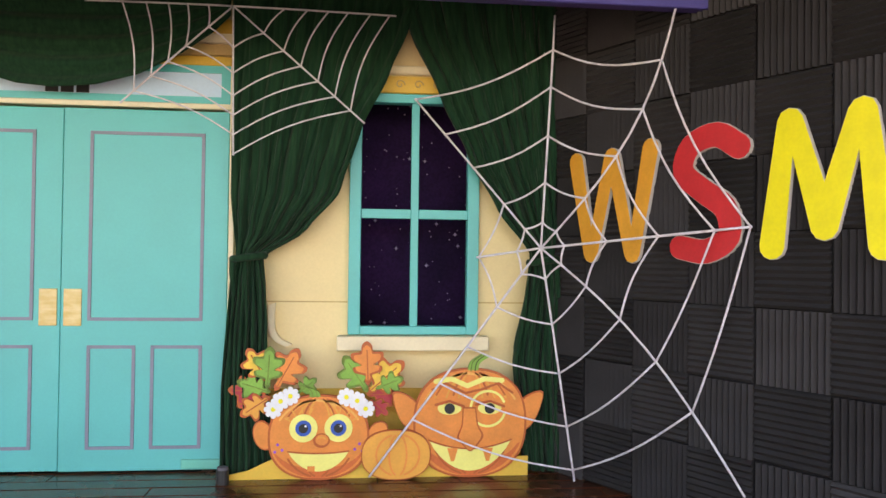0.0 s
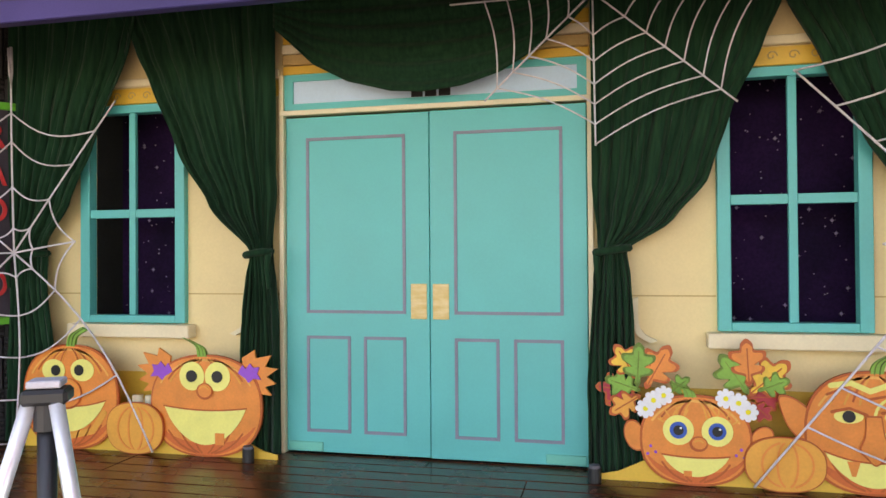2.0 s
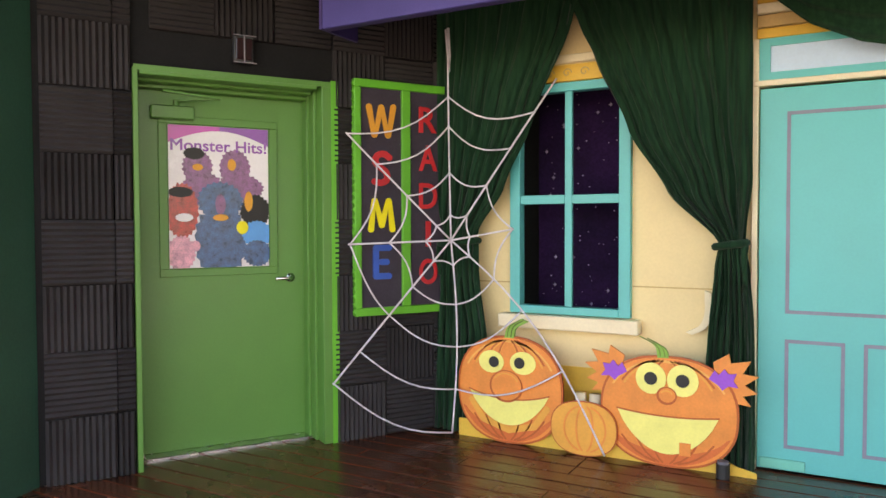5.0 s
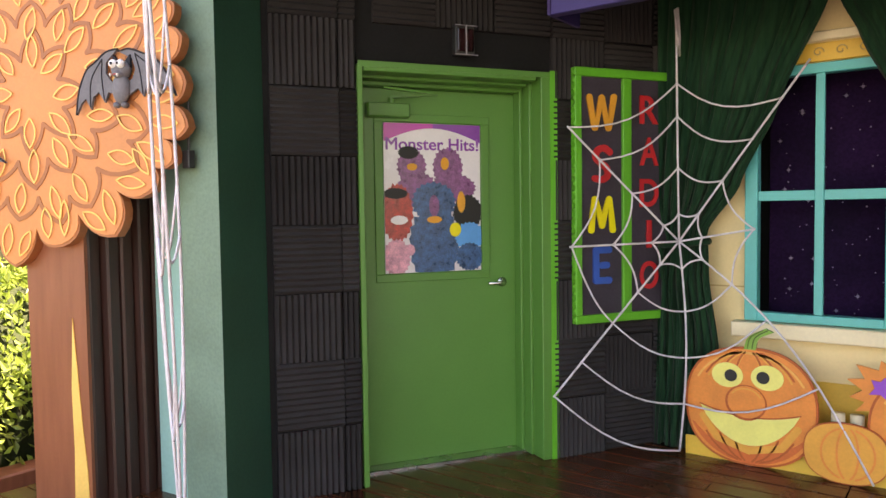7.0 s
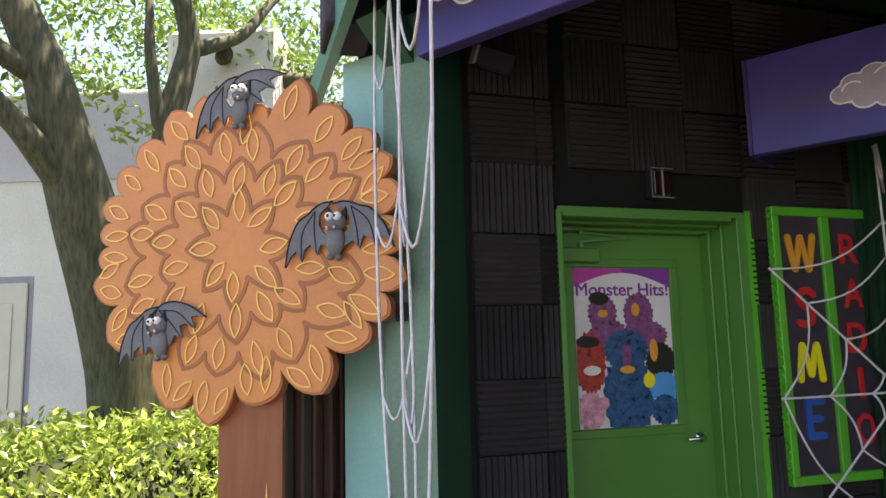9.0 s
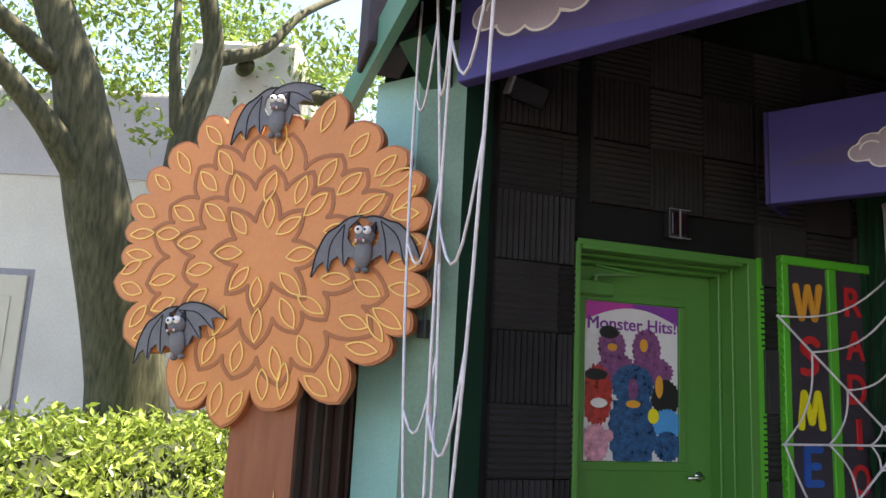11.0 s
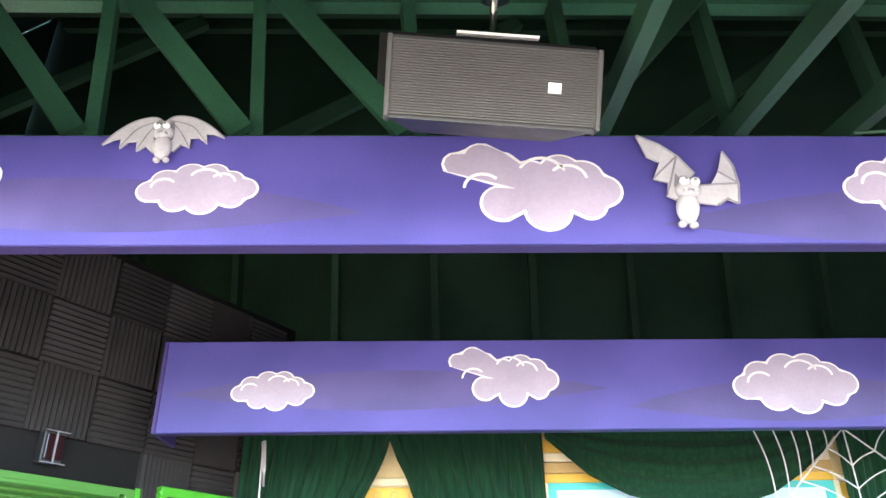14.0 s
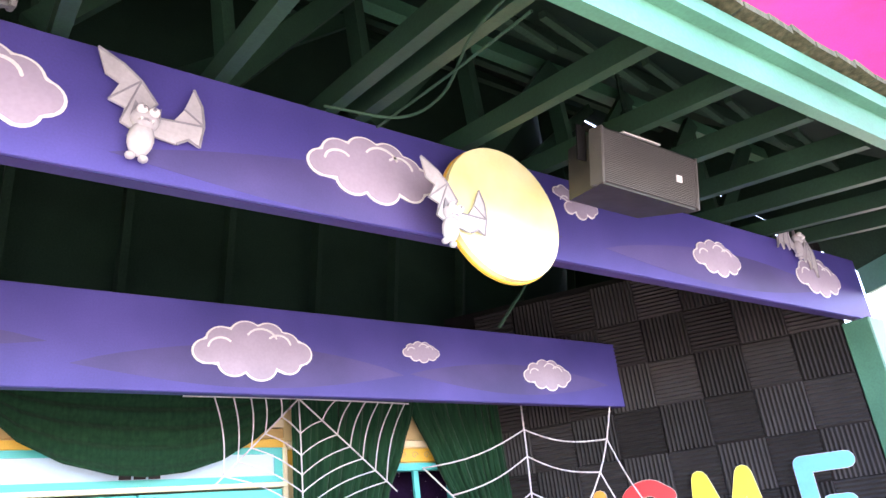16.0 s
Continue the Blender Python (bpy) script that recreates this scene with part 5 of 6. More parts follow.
# right half of the girder is darker green, its dimness put into the colour
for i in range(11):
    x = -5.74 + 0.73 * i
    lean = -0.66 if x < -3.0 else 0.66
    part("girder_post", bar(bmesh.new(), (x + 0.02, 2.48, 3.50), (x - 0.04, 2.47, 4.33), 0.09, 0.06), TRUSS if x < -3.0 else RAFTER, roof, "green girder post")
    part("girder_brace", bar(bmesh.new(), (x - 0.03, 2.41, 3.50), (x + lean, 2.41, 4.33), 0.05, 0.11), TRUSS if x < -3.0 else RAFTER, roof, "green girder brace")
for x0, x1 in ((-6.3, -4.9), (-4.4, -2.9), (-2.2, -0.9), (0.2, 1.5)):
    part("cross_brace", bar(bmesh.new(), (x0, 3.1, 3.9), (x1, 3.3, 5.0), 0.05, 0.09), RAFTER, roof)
part("hanger_rod", tube(bmesh.new(), [(-0.11, 3.1, 2.80), (0.99, 3.1, 4.0)], 0.012, 6), RAFTER, roof, "slanting painted rod")
bm = bmesh.new()
tube(bm, smooth_line([(-1.73, 1.06, 3.10), (-1.70, 1.3, 3.11), (-1.60, 1.6, 3.10), (-1.66, 1.8, 3.10), (-1.90, 1.95, 3.17)], 6), 0.006, 6)
tube(bm, smooth_line([(-1.66, 1.06, 3.05), (-1.65, 1.5, 3.10), (-1.63, 2.0, 3.18)], 6), 0.006, 6)
part("conduit", bm, RAFTER, roof, "green painted conduit and cable")
# dark boards added over the foam walls and sides to block sky light
bm = bmesh.new()


def slab(quad, off):
    """A board between four corners, given a thickness off."""
    u, v = [bm.verts.new(p) for p in quad], [bm.verts.new(Vector(p) + Vector(off)) for p in quad]
    bm.faces.new(u), bm.faces.new(v[::-1])
    for i in range(4):
        bm.faces.new((u[i], u[(i + 1) % 4], v[(i + 1) % 4], v[i]))


slab([(-7.36, 3.2, 3.04), (-7.36, 5.58, 3.04), (-7.36, 5.58, 7.2), (-7.36, 3.2, 3.86)], (0.05, 0, 0))
slab([(-5.95, 2.62, 2.9), (-7.36, 3.2, 2.9), (-7.36, 3.2, 3.86), (-5.95, 2.62, 4.42)], (0.02, 0.05, 0))
slab([(2.87, 2.7, 2.9), (3.46, 5.58, 2.9), (3.46, 5.58, 7.2), (2.87, 2.7, 3.87)], (-0.05, 0, 0))
tagged(part("wall_gable", bm, ROOFIN), "dark green boards added above the side walls to keep out sky", "wall", kind="structure")

# ---- hanging loudspeakers ----
def speaker(m, label):
    t = thing("loudspeaker", label, "loudspeaker", m, "hanging loudspeakers")
    c = bmesh.new()
    front = [c.verts.new((x, 0.0, z)) for x, z in ((-0.325, -0.127), (0.325, -0.127), (0.325, 0.127), (-0.325, 0.127))]
    rear_ = [c.verts.new((x, 0.27, z)) for x, z in ((-0.235, -0.12), (0.235, -0.12), (0.235, 0.12), (-0.235, 0.12))]
    c.faces.new(front), c.faces.new(rear_[::-1])
    for k in range(4):
        c.faces.new((front[k], rear_[k], rear_[(k + 1) % 4], front[(k + 1) % 4]))
    part("cabinet", c, PLASTIC, t)
    g = bmesh.new()
    for k in range(28):
        z = -0.115 + 0.0083 * k
        box(g, -0.315, 0.315, -0.010, -0.0005, z, z + 0.0055)
    part("grille", g, GRILLE, t, "ribbed grey grille")
    for s in (-1, 1):
        x0, x1 = sorted((s * 0.316, s * 0.333))
        part("end_cap", boxed(x0, x1, -0.014, 0.06, -0.127, 0.127, 0.004), GRILLE, t)
    part("badge", boxed(0.165, 0.205, -0.015, -0.0105, -0.02, 0.012), WHITE, t, "small white badge")
    y = bmesh.new()
    bar(y, (-0.33, 0.1, 0.155), (0.33, 0.1, 0.155), 0.05, 0.008)
    bar(y, (-0.335, 0.1, 0.158), (-0.335, 0.1, 0.0), 0.05, 0.008)
    bar(y, (0.335, 0.1, 0.158), (0.335, 0.1, 0.0), 0.05, 0.008)
    part("yoke", y, BLACK, t, "black steel yoke")
    y = bmesh.new()
    tube(y, [(0, 0.1, 0.16), (0, 0.1 + 0.08, 0.62)], 0.012, 8)
    tube(y, [(0, 0.1, 0.285), (0, 0.1, 0.305)], 0.045, 14)
    part("hanger", y, STEEL, t, "steel hanging rod and plate")
    y = bmesh.new()
    bar(y, (-0.12, 0.06, 0.165), (0.14, 0.06, 0.167), 0.03, 0.008)
    part("bracket_plate", y, WHITE, t, "white bracket plate")


speaker(pose(-3.29, 1.50, 3.03, 26, 2, 4), "grey loudspeaker hung on a steel rod before the violet beam")
speaker(pose(-0.52, 1.53, 3.0, 12, 0, 0), "grey loudspeaker hung on a steel rod near the eave")

# ---- column, side panel and tree board at the stage's left end ----
col = thing("column", "square green column at the end of the foam wall", "column", None, "", "structure")
bm = bmesh.new()
vsb = [(-5.84, 2.20), (-6.10, 2.17), (-6.16, 2.50), (-5.93, 2.54)]
a = [bm.verts.new((x, y, -0.32)) for x, y in vsb]
b = [bm.verts.new((x, y, 3.05)) for x, y in vsb]
bm.faces.new(a), bm.faces.new(b)
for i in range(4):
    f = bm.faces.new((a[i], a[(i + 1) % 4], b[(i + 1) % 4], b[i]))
    # stage-side face takes the darker green, its shade put into the colour
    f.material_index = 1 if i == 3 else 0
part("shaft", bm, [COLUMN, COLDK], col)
part("edge_strip", tube(bmesh.new(), [(-5.945, 2.53, 0.0), (-5.945, 2.53, 3.0)], 0.012, 6), GREEN, col, "thin green edge strip")
bm = bmesh.new()
bar(bm, (-6.11, 2.36, 1.35), (-6.52, 2.327, 1.35), 0.05, 3.3)
tagged(part("wall_side", bm, PALETEAL), "pale teal side panel behind the column", "wall", kind="structure")
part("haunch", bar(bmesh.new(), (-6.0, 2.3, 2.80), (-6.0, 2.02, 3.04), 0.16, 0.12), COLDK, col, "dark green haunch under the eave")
sb = thing("side_loudspeaker", "dark grey cabinet fixed outside the green eave", "loudspeaker", pose(-6.46, 2.14, 3.07, 0, 0, -37))
part("cabinet", boxed(-0.2, 0.2, -0.02, 0.22, 0.0, 0.62, 0.01), SIGNBG, sb)
part("bracket", boxed(-0.04, 0.04, 0.221, 0.26, 0.1, 0.3), BLACK, sb)
part("bolt", boxed(0.03, 0.05, -0.03, -0.0205, 0.33, 0.355), WHITE, sb, "small white fixing")
fl = thing("floodlight", "dark grey floodlight with pale front fixed to the foam wall", "floodlight", LM @ pose(-2.35, -0.11, 2.84, 20, 12, 0))
part("housing", boxed(-0.07, 0.12, -0.06, 0.05, 0.0, 0.11, 0.015), BATDK, fl)
part("lens", boxed(-0.085, -0.0705, -0.05, 0.04, 0.01, 0.10, 0.004), BATPALE2, fl, "pale grey lens plate")
part("mount", tube(bmesh.new(), [(0, 0.03, 0.05), (0, 0.13, 0.02)], 0.016, 8), BLACK, fl)

tree_board = thing("tree_board", "flat orange painted tree crown on a brown box trunk", "stage tree", TREEM)
bm = bmesh.new()
plate(bm, [(-0.33, -0.32), (0.025, -0.32), (0.025, 1.75), (-0.33, 1.75)], 0.05, 0.07)
part("trunk_front", bm, TRUNKP, tree_board, "red-brown painted trunk board")
part("trunk_flame", plated([(-0.09, -0.3), (0.02, -0.3), (0.005, 0.2), (-0.02, 0.45), (-0.04, 0.75), (-0.055, 0.95), (-0.075, 0.6), (-0.07, 0.3)], 0.044, 0.049), CROWNYL, tree_board, "straw yellow painted wood grain")
# ribbed trunk side, darker brown than the front board
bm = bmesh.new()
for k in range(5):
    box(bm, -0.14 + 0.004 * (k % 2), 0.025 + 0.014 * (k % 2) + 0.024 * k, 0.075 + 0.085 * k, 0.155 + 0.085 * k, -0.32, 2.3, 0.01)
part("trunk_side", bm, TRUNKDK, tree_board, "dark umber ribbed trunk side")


CC = (-0.20, 2.02)
TIPS = [(0.15, 2.79), (0.36, 2.615), (0.52, 2.485), (0.61, 2.36), (0.645, 2.22), (0.66, 2.02), (0.665, 1.83), (0.585, 1.68), (0.49, 1.575), (0.26, 1.355), (-0.055, 1.31), (-0.345, 1.21),
        (-0.60, 1.285), (-0.98, 1.61), (-1.09, 1.89), (-1.06, 2.03), (-1.055, 2.155), (-1.045, 2.295), (-0.945, 2.465), (-0.81, 2.585), (-0.61, 2.74), (-0.41, 2.79), (-0.14, 2.70)]


def leaf_row(tips, swell=0.62):
    """Overlapping leaf tips seen as one scalloped line: each swells out of its notch and closes in a point."""
    n = len(tips)
    c = Vector(CC)
    rows = []
    for k in range(n):
        t0, t1, t2 = (Vector(tips[(k + d) % n]) for d in (-1, 0, 1))
        notch = []
        for a, b in ((t0, t1), (t1, t2)):
            mid = (a + b) / 2
            notch.append(mid + (c - mid).normalized() * (0.035 + 0.30 * (a - b).length))
        line = []
        for v0, v1, flip in ((notch[0], t1, False), (notch[1], t1, True)):
            out = (t1 - c).normalized()
            ctrl = v0 + out * (t1 - v0).length * swell
            seg = [v0 * (1 - q) ** 2 + ctrl * 2 * q * (1 - q) + v1 * q * q for q in (i / 5 for i in range(6))]
            line += seg[:-1] if not flip else seg[::-1]
        rows.append([(p.x, p.y) for p in line])
    return rows


def crown_edge(grow=0.0):
    c = Vector(CC)
    pts = [Vector(p) for row in leaf_row(TIPS) for p in row[:-1]]
    return [tuple(p + (p - c).normalized() * grow) for p in pts]


part("crown_backing", plated(crown_edge(0.014), 0.0, 0.05), CROWNDK, tree_board, "russet crown edge")
part("crown_face", plated(crown_edge(), -0.004, -0.0005), CROWN, tree_board)
rng = random.Random(11)
count = 0


def leaf_loop(cx, cz, an, L, W):
    """One pointed leaf outline."""
    global count
    ca, sa = math.cos(an), math.sin(an)
    us = [-1 + 2 * q / 10 for q in range(11)]
    loop = [(u * L, W * (1 - u * u)) for u in us] + [(u * L, -W * (1 - u * u)) for u in us[-2::-1]]
    lift = 0.00002 * count
    part("leaf_outline", plated(stroke([(cx + u * ca - w * sa, cz + u * sa + w * ca) for u, w in loop], 0.0034), -0.011 - lift, -0.0085 - lift), CROWNYL, tree_board)
    count += 1


for x, z in TIPS:
    d = Vector((x, z)) - Vector(CC)
    an = math.atan2(d.y, d.x)
    p0 = Vector((x, z)) - d.normalized() * 0.115
    for off in ((-0.055, 0.055) if z < 1.62 or rng.random() < 0.3 else (0.0,)):
        leaf_loop(p0.x - off * math.sin(an), p0.y + off * math.cos(an), an - off * 4 + rng.uniform(-0.3, 0.3), rng.uniform(0.068, 0.084), rng.uniform(0.025, 0.032))
for ring, (fr, num) in enumerate(((0.79, 19), (0.58, 14), (0.36, 8))):
    tips = []
    for k in range(num):
        a = 2 * math.pi * (k + 0.5 * (ring % 2)) / num + rng.uniform(-0.09, 0.09)
        f2 = fr + rng.uniform(-0.05, 0.05)
        tips.append((CC[0] + 0.87 * f2 * math.cos(a), CC[1] + 0.79 * f2 * math.sin(a)))
    for k, row in enumerate(leaf_row(tips, 0.46)):
        part("leaf_line", plated(stroke(row, 0.0095), -0.0068 - 0.00002 * (20 * ring + k), -0.0045), CROWNLN, tree_board)
        d = Vector(tips[k]) - Vector(CC)
        an = math.atan2(d.y, d.x) + rng.uniform(-0.2, 0.2)
        p0 = Vector(tips[k]) - d.normalized() * 0.105
        for off in (0.0,):
            leaf_loop(p0.x - off * math.sin(an), p0.y + off * math.cos(an), an - off * 7 + rng.uniform(-0.15, 0.15), rng.uniform(0.070, 0.082), rng.uniform(0.027, 0.033))
sk = thing("socket_box", "small black socket and cable on the column", "socket", pose(-5.98, 2.13, 1.65))
part("case", boxed(-0.025, 0.025, 0.0, 0.035, 0.0, 0.08, 0.004), PLASTIC, sk)
part("cable", tube(bmesh.new(), [(0, 0.02, 0.08), (0.0, 0.025, 0.3)], 0.006, 6), PLASTIC, sk)

# ---- tripod and small fittings on the deck ----
tp = thing("tripod", "silver aluminium camera tripod with black head", "tripod", pose(-1.97, 1.74, -0.035, 0, 0, 28))
part("head", boxed(-0.048, 0.048, -0.04, 0.04, 0.918, 0.952, 0.008), PLASTIC, tp)
part("head_plate", boxed(-0.035, 0.035, -0.035, 0.03, 0.9555, 0.972, 0.003), BATPALE, tp, "pale mounting plate")
part("collar", tube(bmesh.new(), [(0, 0, 0.86), (0, 0, 0.926)], 0.028, 12), PLASTIC, tp)
part("centre_column", tube(bmesh.new(), [(0, 0, 0.22), (0, 0, 0.86)], 0.021, 12), PLASTIC, tp, "black centre column", True)
for k in range(3):
    a = radians(120 * k + 75)
    c, s = math.cos(a), math.sin(a)
    lg = part("leg", tube(bmesh.new(), [(0.035 * c, 0.035 * s, 0.92), (0.19 * c, 0.19 * s, 0.38)], 0.0165, 12), ALU, tp, "", True)
    part("lower_leg", tube(bmesh.new(), [(0.19 * c, 0.19 * s, 0.40), (0.295 * c, 0.295 * s, 0.02)], 0.012, 10), ALU, lg, "", True)
    part("leg_lock", tube(bmesh.new(), [(0.185 * c, 0.185 * s, 0.41), (0.197 * c, 0.197 * s, 0.365)], 0.021, 10), PLASTIC, lg)
    part("rubber_foot", tube(bmesh.new(), [(0.292 * c, 0.292 * s, 0.03), (0.30 * c, 0.30 * s, 0.0)], 0.016, 10), PLASTIC, lg)
    part("brace", tube(bmesh.new(), [(0, 0, 0.52), (0.17 * c, 0.17 * s, 0.46)], 0.006, 6), ALU, tp)
for x in (MID - 1.06, MID + 0.955):
    t = thing("door_stop", "short black post at the foot of the curtain", "door stop", pose(x, 4.36, 0.0), "door stops")
    part("post", tube(bmesh.new(), [(0, 0, 0), (0, 0, 0.075)], 0.035, 14), PLASTIC, t)
    part("cap", tube(bmesh.new(), [(0, 0, 0.0755), (0, 0, 0.09)], 0.03, 14), BATGREY, t)
jars = thing("candle_pair", "two pale candles behind the small pumpkin", "candles", pose(-3.66, 4.47, 0.0))
for k in (0, 1):
    part("candle", tube(bmesh.new(), [(0.09 * k - 0.02, 0, 0.0), (0.09 * k - 0.02, 0, 0.345)], 0.034, 14), CREAMLIT, jars, "", True)

# ---- outside to the left: building, hedge, trees ----
bld = thing("building", "warm grey stucco building with projecting roof logs", "building", pose(-12.0, 2.8, -0.32, 0, 0, 218.6))
part("wall", boxed(-1.45, 6.0, -0.5, 0.0, 0.0, 4.68, 0.03), STUCCO, bld)
part("tower", boxed(-2.67, -1.452, -1.6, 0.03, 0.0, 5.32, 0.06), STUCCO, bld, "taller stucco block")
for p0, p1 in (((-2.02, -0.1, 5.02), (-2.22, 0.42, 4.86)), ((-2.5, -0.2, 4.79), (-3.12, -0.2, 4.77)), ((-2.5, -0.55, 4.60), (-3.28, -0.55, 4.57))):
    part("roof_log", tube(bmesh.new(), [p0, p1], 0.085, 12), BARK, bld, "projecting round log end", True)
part("band", boxed(-1.44, 6.0, 0.001, 0.02, 3.70, 4.62), mat("pale_lilac_grey_stucco", (0.46, 0.44, 0.47), 0.9, 0, 0.1, 1, 0.4, 40), bld, "paler upper stucco")
d = part("door", boxed(-0.08, 0.86, 0.004, 0.03, 0.0, 2.63, 0.01), CREAMGREY, bld, "pale cream service door")
part("door_frame", boxed(-0.13, 0.91, 0.001, 0.0035, 0.0, 2.70), BATPALE2, d)
for z0, z1 in ((0.3, 1.20), (1.35, 2.42)):
    part("door_panel", boxed(0.06, 0.72, 0.031, 0.04, z0, z1, 0.008), CREAMGREY, d)
part("door_knob", tube(bmesh.new(), [(-0.02, 0.03, 1.30), (-0.02, 0.08, 1.30)], 0.03, 10), STEEL, d, "round steel knob")
part("push_bar", tube(bmesh.new(), [(0.18, 0.06, 1.62), (0.62, 0.06, 1.62)], 0.02, 8), BATDK, d, "dark handle")


def leaves(name, centres, spread, count, size, seed, m, parent=None, label=""):
    """A mass of small folded leaves scattered round the given clump centres."""
    rs = np.random.RandomState(seed)
    cs = np.array(centres)
    pick = rs.randint(0, len(cs), count)
    pos = cs[pick] + rs.normal(0, 1, (count, 3)) * np.array(spread)
    d = rs.normal(0, 1, (count, 3))
    d /= np.linalg.norm(d, axis=1)[:, None]
    q = np.cross(d, rs.normal(0, 1, (count, 3)))
    q /= np.linalg.norm(q, axis=1)[:, None]
    nn = np.cross(d, q)
    s = size * rs.uniform(0.6, 1.3, (count, 1))
    v = np.stack([pos - d * s, pos + q * s * 0.42 + nn * s * 0.12, pos + d * s, pos - q * s * 0.42 + nn * s * 0.12], 1).reshape(-1, 3)
    f = [(4 * i, 4 * i + 1, 4 * i + 2) for i in range(count)] + [(4 * i, 4 * i + 2, 4 * i + 3) for i in range(count)]
    me = bpy.data.meshes.new(name)
    me.from_pydata(v.tolist(), [], f)
    me.materials.append(m)
    o = new(name, me)
    if parent is not None:
        o.parent = parent
    if label:
        tagged(o, label)
    return o


def tree(label, base, limbs, clumps, count, seed, r):
    t = thing("tree", label, "tree", Matrix.Translation(base), "trees")
    for k, (pts, r0, r1) in enumerate(limbs):
        part("trunk" if k == 0 else "limb", tube(bmesh.new(), smooth_line(pts, 5), r0, 12, r1), BARK, t, "", True)
    leaves("crown", clumps, (0.34, 0.34, 0.22), int(count * 1.7), 0.055, seed, LEAF, t, "loose green leaf crown")
    return t


rs = random.Random(5)
# second set of clumps, mostly above view, is added to shade the trunk
cl = [(rs.uniform(-3.0, -0.6), rs.uniform(-3.0, 2.6), rs.uniform(4.3, 7.0)) for _ in range(34)] + [(rs.uniform(-0.1, 1.2), rs.uniform(-1.4, 1.6), rs.uniform(6.4, 8.2)) for _ in range(26)]
tree("old tree with forked grey-brown trunk and green crown", (-9.40, 2.75, -0.32),
     [([(0, 0.05, 0), (0, -0.04, 1.35), (0, -0.20, 2.08), (0, -0.48, 2.95), (0, -0.66, 3.5), (0, -0.82, 4.0), (-0.1, -1.1, 4.7), (-0.4, -1.5, 6.2)], 0.36, 0.09),
      ([(0, -0.50, 2.98), (0.05, -0.80, 3.30), (0.05, -1.10, 3.60), (0.0, -1.9, 4.3), (-0.2, -2.8, 5.6)], 0.14, 0.03),
      ([(0, -0.80, 3.90), (0.0, -1.15, 4.05), (-0.1, -1.7, 4.5), (-0.3, -2.2, 5.6)], 0.10, 0.03)], cl, 6600, 3, 0.3)
cl = [(rs.uniform(-2.6, -0.5), rs.uniform(-1.8, 3.2), rs.uniform(4.5, 6.8)) for _ in range(30)]
forked = tree("forked tree behind the painted crown", (-10.0, 3.20, -0.32),
     [([(0, -0.1, 0), (0, -0.05, 2.0), (0, 0.05, 3.8), (0, 0.20, 4.5), (0, 0.26, 4.9), (0, 0.10, 5.5), (-0.3, 0.0, 6.8)], 0.17, 0.07), ([(0, 0.28, 4.80), (0.02, 0.45, 4.86), (0.05, 0.85, 5.12), (0.0, 1.35, 5.75), (-0.1, 2.4, 6.6)], 0.09, 0.03),
      ([(0, 0.03, 3.7), (0, -0.05, 4.1), (0, -0.14, 4.7), (-0.1, -0.12, 5.3), (-0.4, -0.2, 6.6)], 0.08, 0.02)], cl, 3800, 4, 0.2)
leaves("sprig", [(0.3, -0.75, 4.0), (0.3, -0.62, 4.08), (0.3, -0.5, 3.92), (0.3, -0.38, 3.78), (0.3, -0.52, 3.7)], (0.05, 0.06, 0.05), 90, 0.055, 21, HEDGE, forked, "yellow-green sprig of young leaves")
tagged([o for o in forked.children if o.name.startswith("sprig")][0], kind="stuff")
cl = [(rs.uniform(-3.2, 3.2), rs.uniform(-3.5, 3.5), rs.uniform(4.4, 8.0)) for _ in range(60)]
tree("distant tree beyond the stucco building", (-15.5, 7.5, -0.32), [([(0, 0, 0), (0.1, 0.1, 3), (0, 0, 6)], 0.3, 0.15), ([(0, 0, 4), (0.6, -0.8, 5.5), (0.9, -1.2, 7)], 0.12, 0.05)], cl, 4200, 6, 0.3)

hedge = thing("hedge", "clipped yellow-green hedge in full sun", "hedge", pose(-8.5, 2.2, -0.32, 0, 0, 12), "", "stuff")
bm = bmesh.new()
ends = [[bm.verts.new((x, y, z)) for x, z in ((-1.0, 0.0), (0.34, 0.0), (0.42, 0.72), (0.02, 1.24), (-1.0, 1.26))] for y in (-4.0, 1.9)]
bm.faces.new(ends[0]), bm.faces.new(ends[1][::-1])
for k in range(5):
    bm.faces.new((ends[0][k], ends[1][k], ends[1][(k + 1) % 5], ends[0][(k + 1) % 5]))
# inner block in near-black leaf green, the shade between leaves in its colour
part("hedge_core", bm, mat("shaded_hedge_inside", (0.02, 0.03, 0.006), 0.9, 0, 0.3, 3, 0.4), hedge)
hc = [(rs.uniform(-1.0, 0.05), rs.uniform(-4.0, 1.9), 1.30 + rs.uniform(-0.05, 0.09)) for _ in range(420)]
for _ in range(620):
    q = rs.uniform(0.0, 1.0)
    hc.append((0.06 + 0.40 * min(1, q * 1.7) + rs.uniform(-0.04, 0.08), rs.uniform(-4.0, 1.9), 1.28 - 1.0 * q))
leaves("hedge_leaves", hc, (0.07, 0.07, 0.06), 19000, 0.040, 9, HEDGE, hedge)
tagged(part("kerb", boxed(-7.95, -7.75, -3.0, 4.0, -0.32, -0.10, 0.01), TRUNKP), "red-brown planter kerb below the hedge", "kerb", kind="structure")

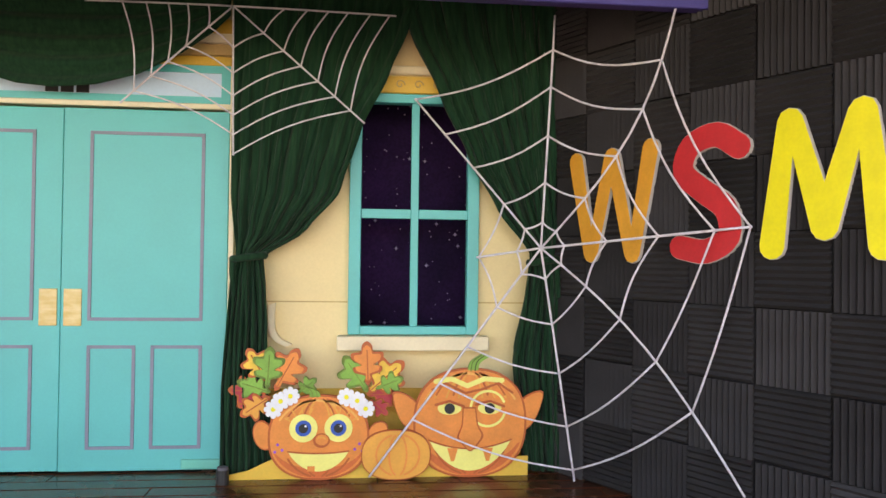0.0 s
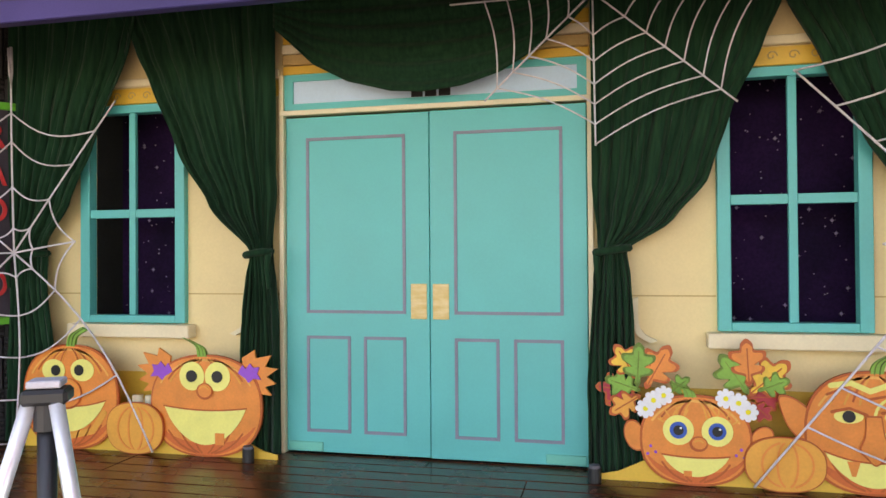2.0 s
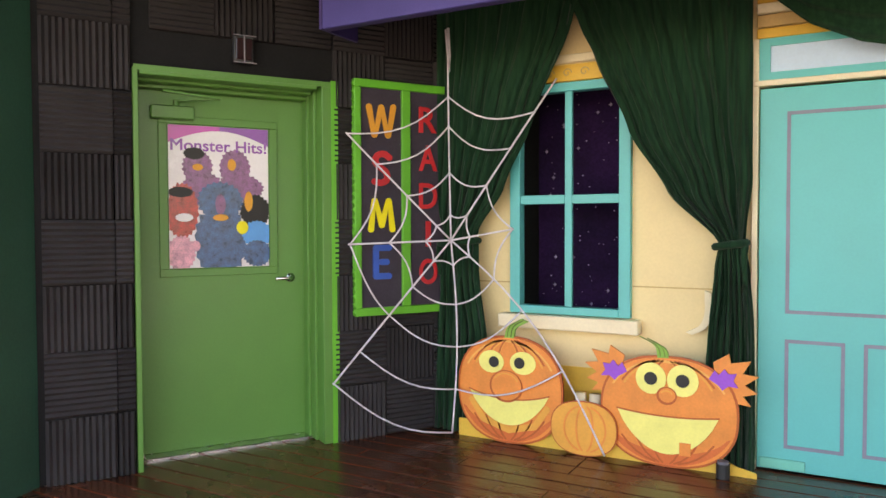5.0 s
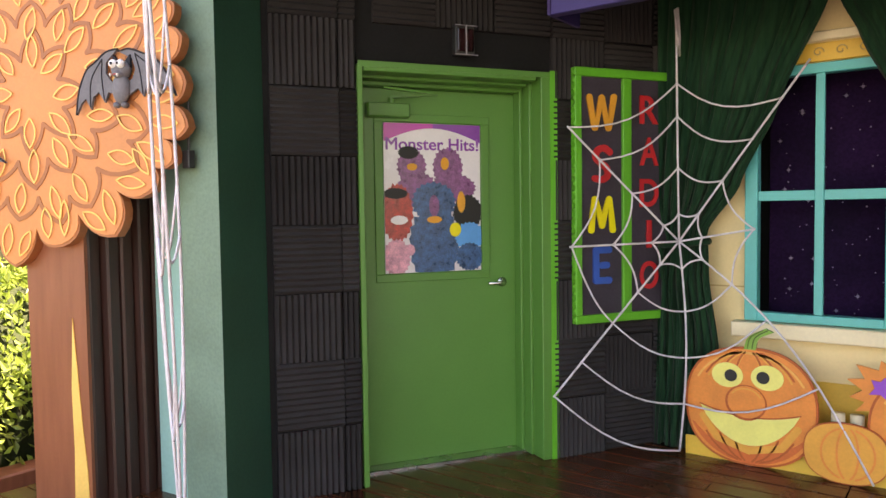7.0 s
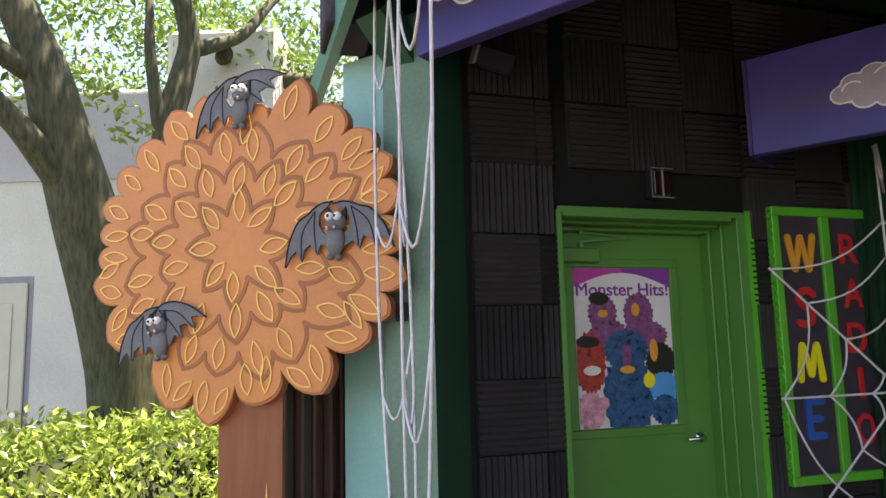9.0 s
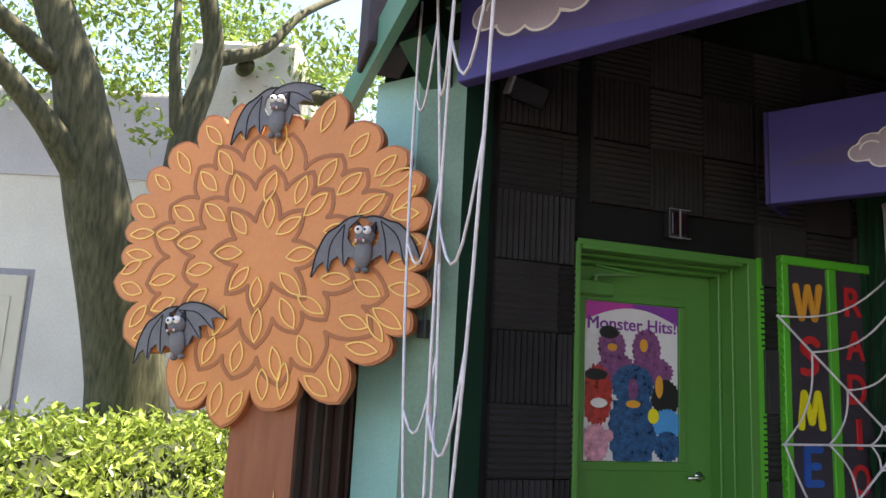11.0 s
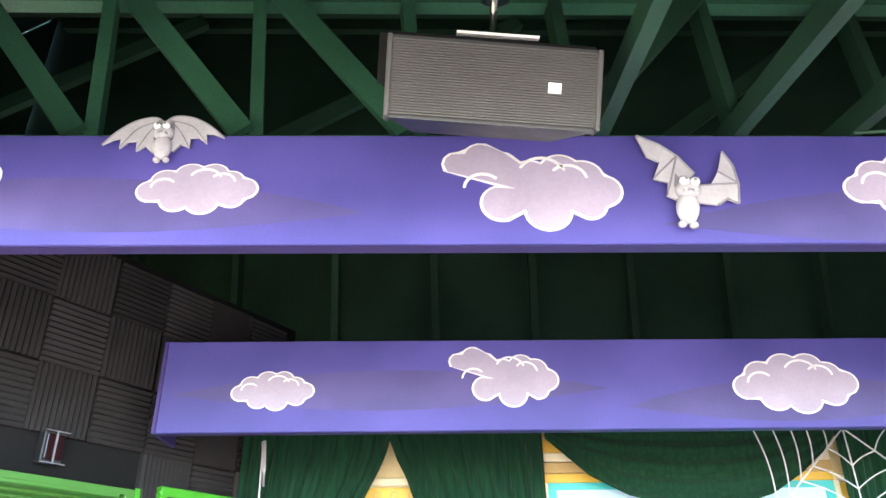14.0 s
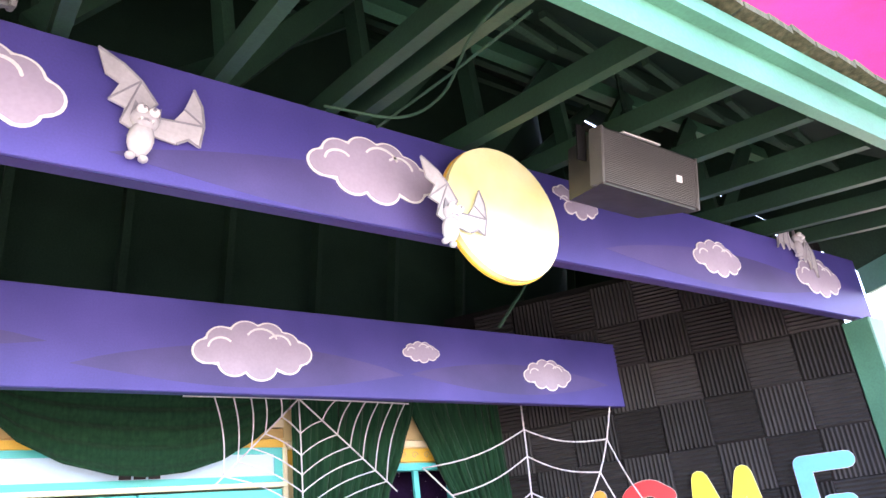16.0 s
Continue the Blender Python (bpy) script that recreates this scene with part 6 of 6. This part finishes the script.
# ---- beyond the eave on the right: magenta canopy and a far facade ----
mc = thing("canopy", "magenta fabric canopy beyond the roof edge", "canopy", pose(9.0, -2.0, 0))
bm = bmesh.new()
rows = []
for i in range(13):
    rows.append([bm.verts.new((-5.6 + 15 * i / 12, -12 + 18.6 * j / 12, 7.2 + 0.5 * math.sin(i * 0.8) + 0.4 * math.cos(j * 0.7))) for j in range(13)])
for a, b in zip(rows, rows[1:]):
    for j in range(12):
        bm.faces.new((a[j], a[j + 1], b[j + 1], b[j]))
o = part("fabric", bm, MAGENTA, mc, "", True)
o.modifiers.new("thickness", "SOLIDIFY").thickness = 0.02
for x, y in ((9, -11), (9, 6)):
    part("mast", tube(bmesh.new(), [(x, y, -0.32), (x, y, 7.6)], 0.08, 12), STEEL, mc)
cE = thing("column", "sea green column at the right end of the eave", "column", None, "", "structure")
part("shaft", boxed(2.36, 2.60, 2.00, 2.2, -0.32, 2.76, 0.01), EAVE, cE)

# ---- foam tiles and deck boards ----
def ridged_tile(a, h, n):
    """A wedge foam tile a wide and h high with n upright ridges."""
    bm = bmesh.new()
    prof = [(-a / 2, 0.02)]
    for k in range(n):
        x = -a / 2 + a * k / n
        prof += [(x + 0.001, -0.010), (x + a / n * 0.5, -0.028), (x + a / n - 0.001, -0.010)]
    prof += [(a / 2, 0.02)]
    u = [bm.verts.new((x, y, -h / 2)) for x, y in prof]
    v = [bm.verts.new((x, y, h / 2)) for x, y in prof]
    for i in range(len(prof) - 1):
        bm.faces.new((u[i], u[i + 1], v[i + 1], v[i]))
    bm.faces.new(u), bm.faces.new(v[::-1])
    bmesh.ops.recalc_face_normals(bm, faces=bm.faces)
    me = bpy.data.meshes.new("foam_tile")
    bm.to_mesh(me)
    bm.free()
    me.materials.append(FOAM)
    return me


TA = 0.345
TILE = ridged_tile(TA - 0.004, TA - 0.004, 11)
CUT = (ridged_tile(0.086, TA - 0.004, 3), ridged_tile(TA - 0.004, 0.086, 11))


def tiles(wall, s_from, s_to, rows, clear):
    n = int(round(abs(s_to - s_from) / TA))
    for c in range(n):
        s = s_from + (c + 0.5) * TA * (1 if s_to > s_from else -1)
        for r in range(rows):
            z = (r + 0.5) * TA
            if clear(s, z):
                continue
            o = new("foam_tile", TILE)
            o.parent = wall
            o.matrix_basis = pose(s, -0.003 + 0.004 * ((c * 5 + r * 3) % 3), z, 0, 90 * ((c + r) % 2), 0)


for r in range(10):
    o = new("foam_tile", CUT[r % 2])
    o.parent = wall_w
    o.matrix_basis = pose(-2.015, 0.0, (r + 0.5) * TA, 0, 90 * (r % 2), 0)
tiles(wall_w, -2.062, -2.41, 10, lambda s, z: False)
tiles(wall_w, 0.21, -0.825, 10, lambda s, z: False)
tiles(wall_w, -0.84, -1.95, 10, lambda s, z: z < 2.22 + TA / 2)
tiles(wall_e, 0.0, 2.76, 10, lambda s, z: False)

BOARD = {}
rngb = random.Random(2)
y = 0.95
while y < 4.95:
    x = -7.2
    while x < 3.55:
        L = rngb.choice((2.4, 3.0, 3.6))
        L = min(L, 3.6 - x)
        if L not in BOARD:
            bm = boxed(0, L - 0.004, 0, 0.132, -0.028, 0.0, 0.003)
            me = bpy.data.meshes.new("deck_board")
            bmesh.ops.recalc_face_normals(bm, faces=bm.faces)
            bm.to_mesh(me)
            bm.free()
            me.materials.append(DECK)
            BOARD[L] = me
        o = new("deck_board", BOARD[L])
        o.parent = floor
        o.location = (x, y, rngb.uniform(-0.0015, 0.0))
        x += L
    y += 0.14
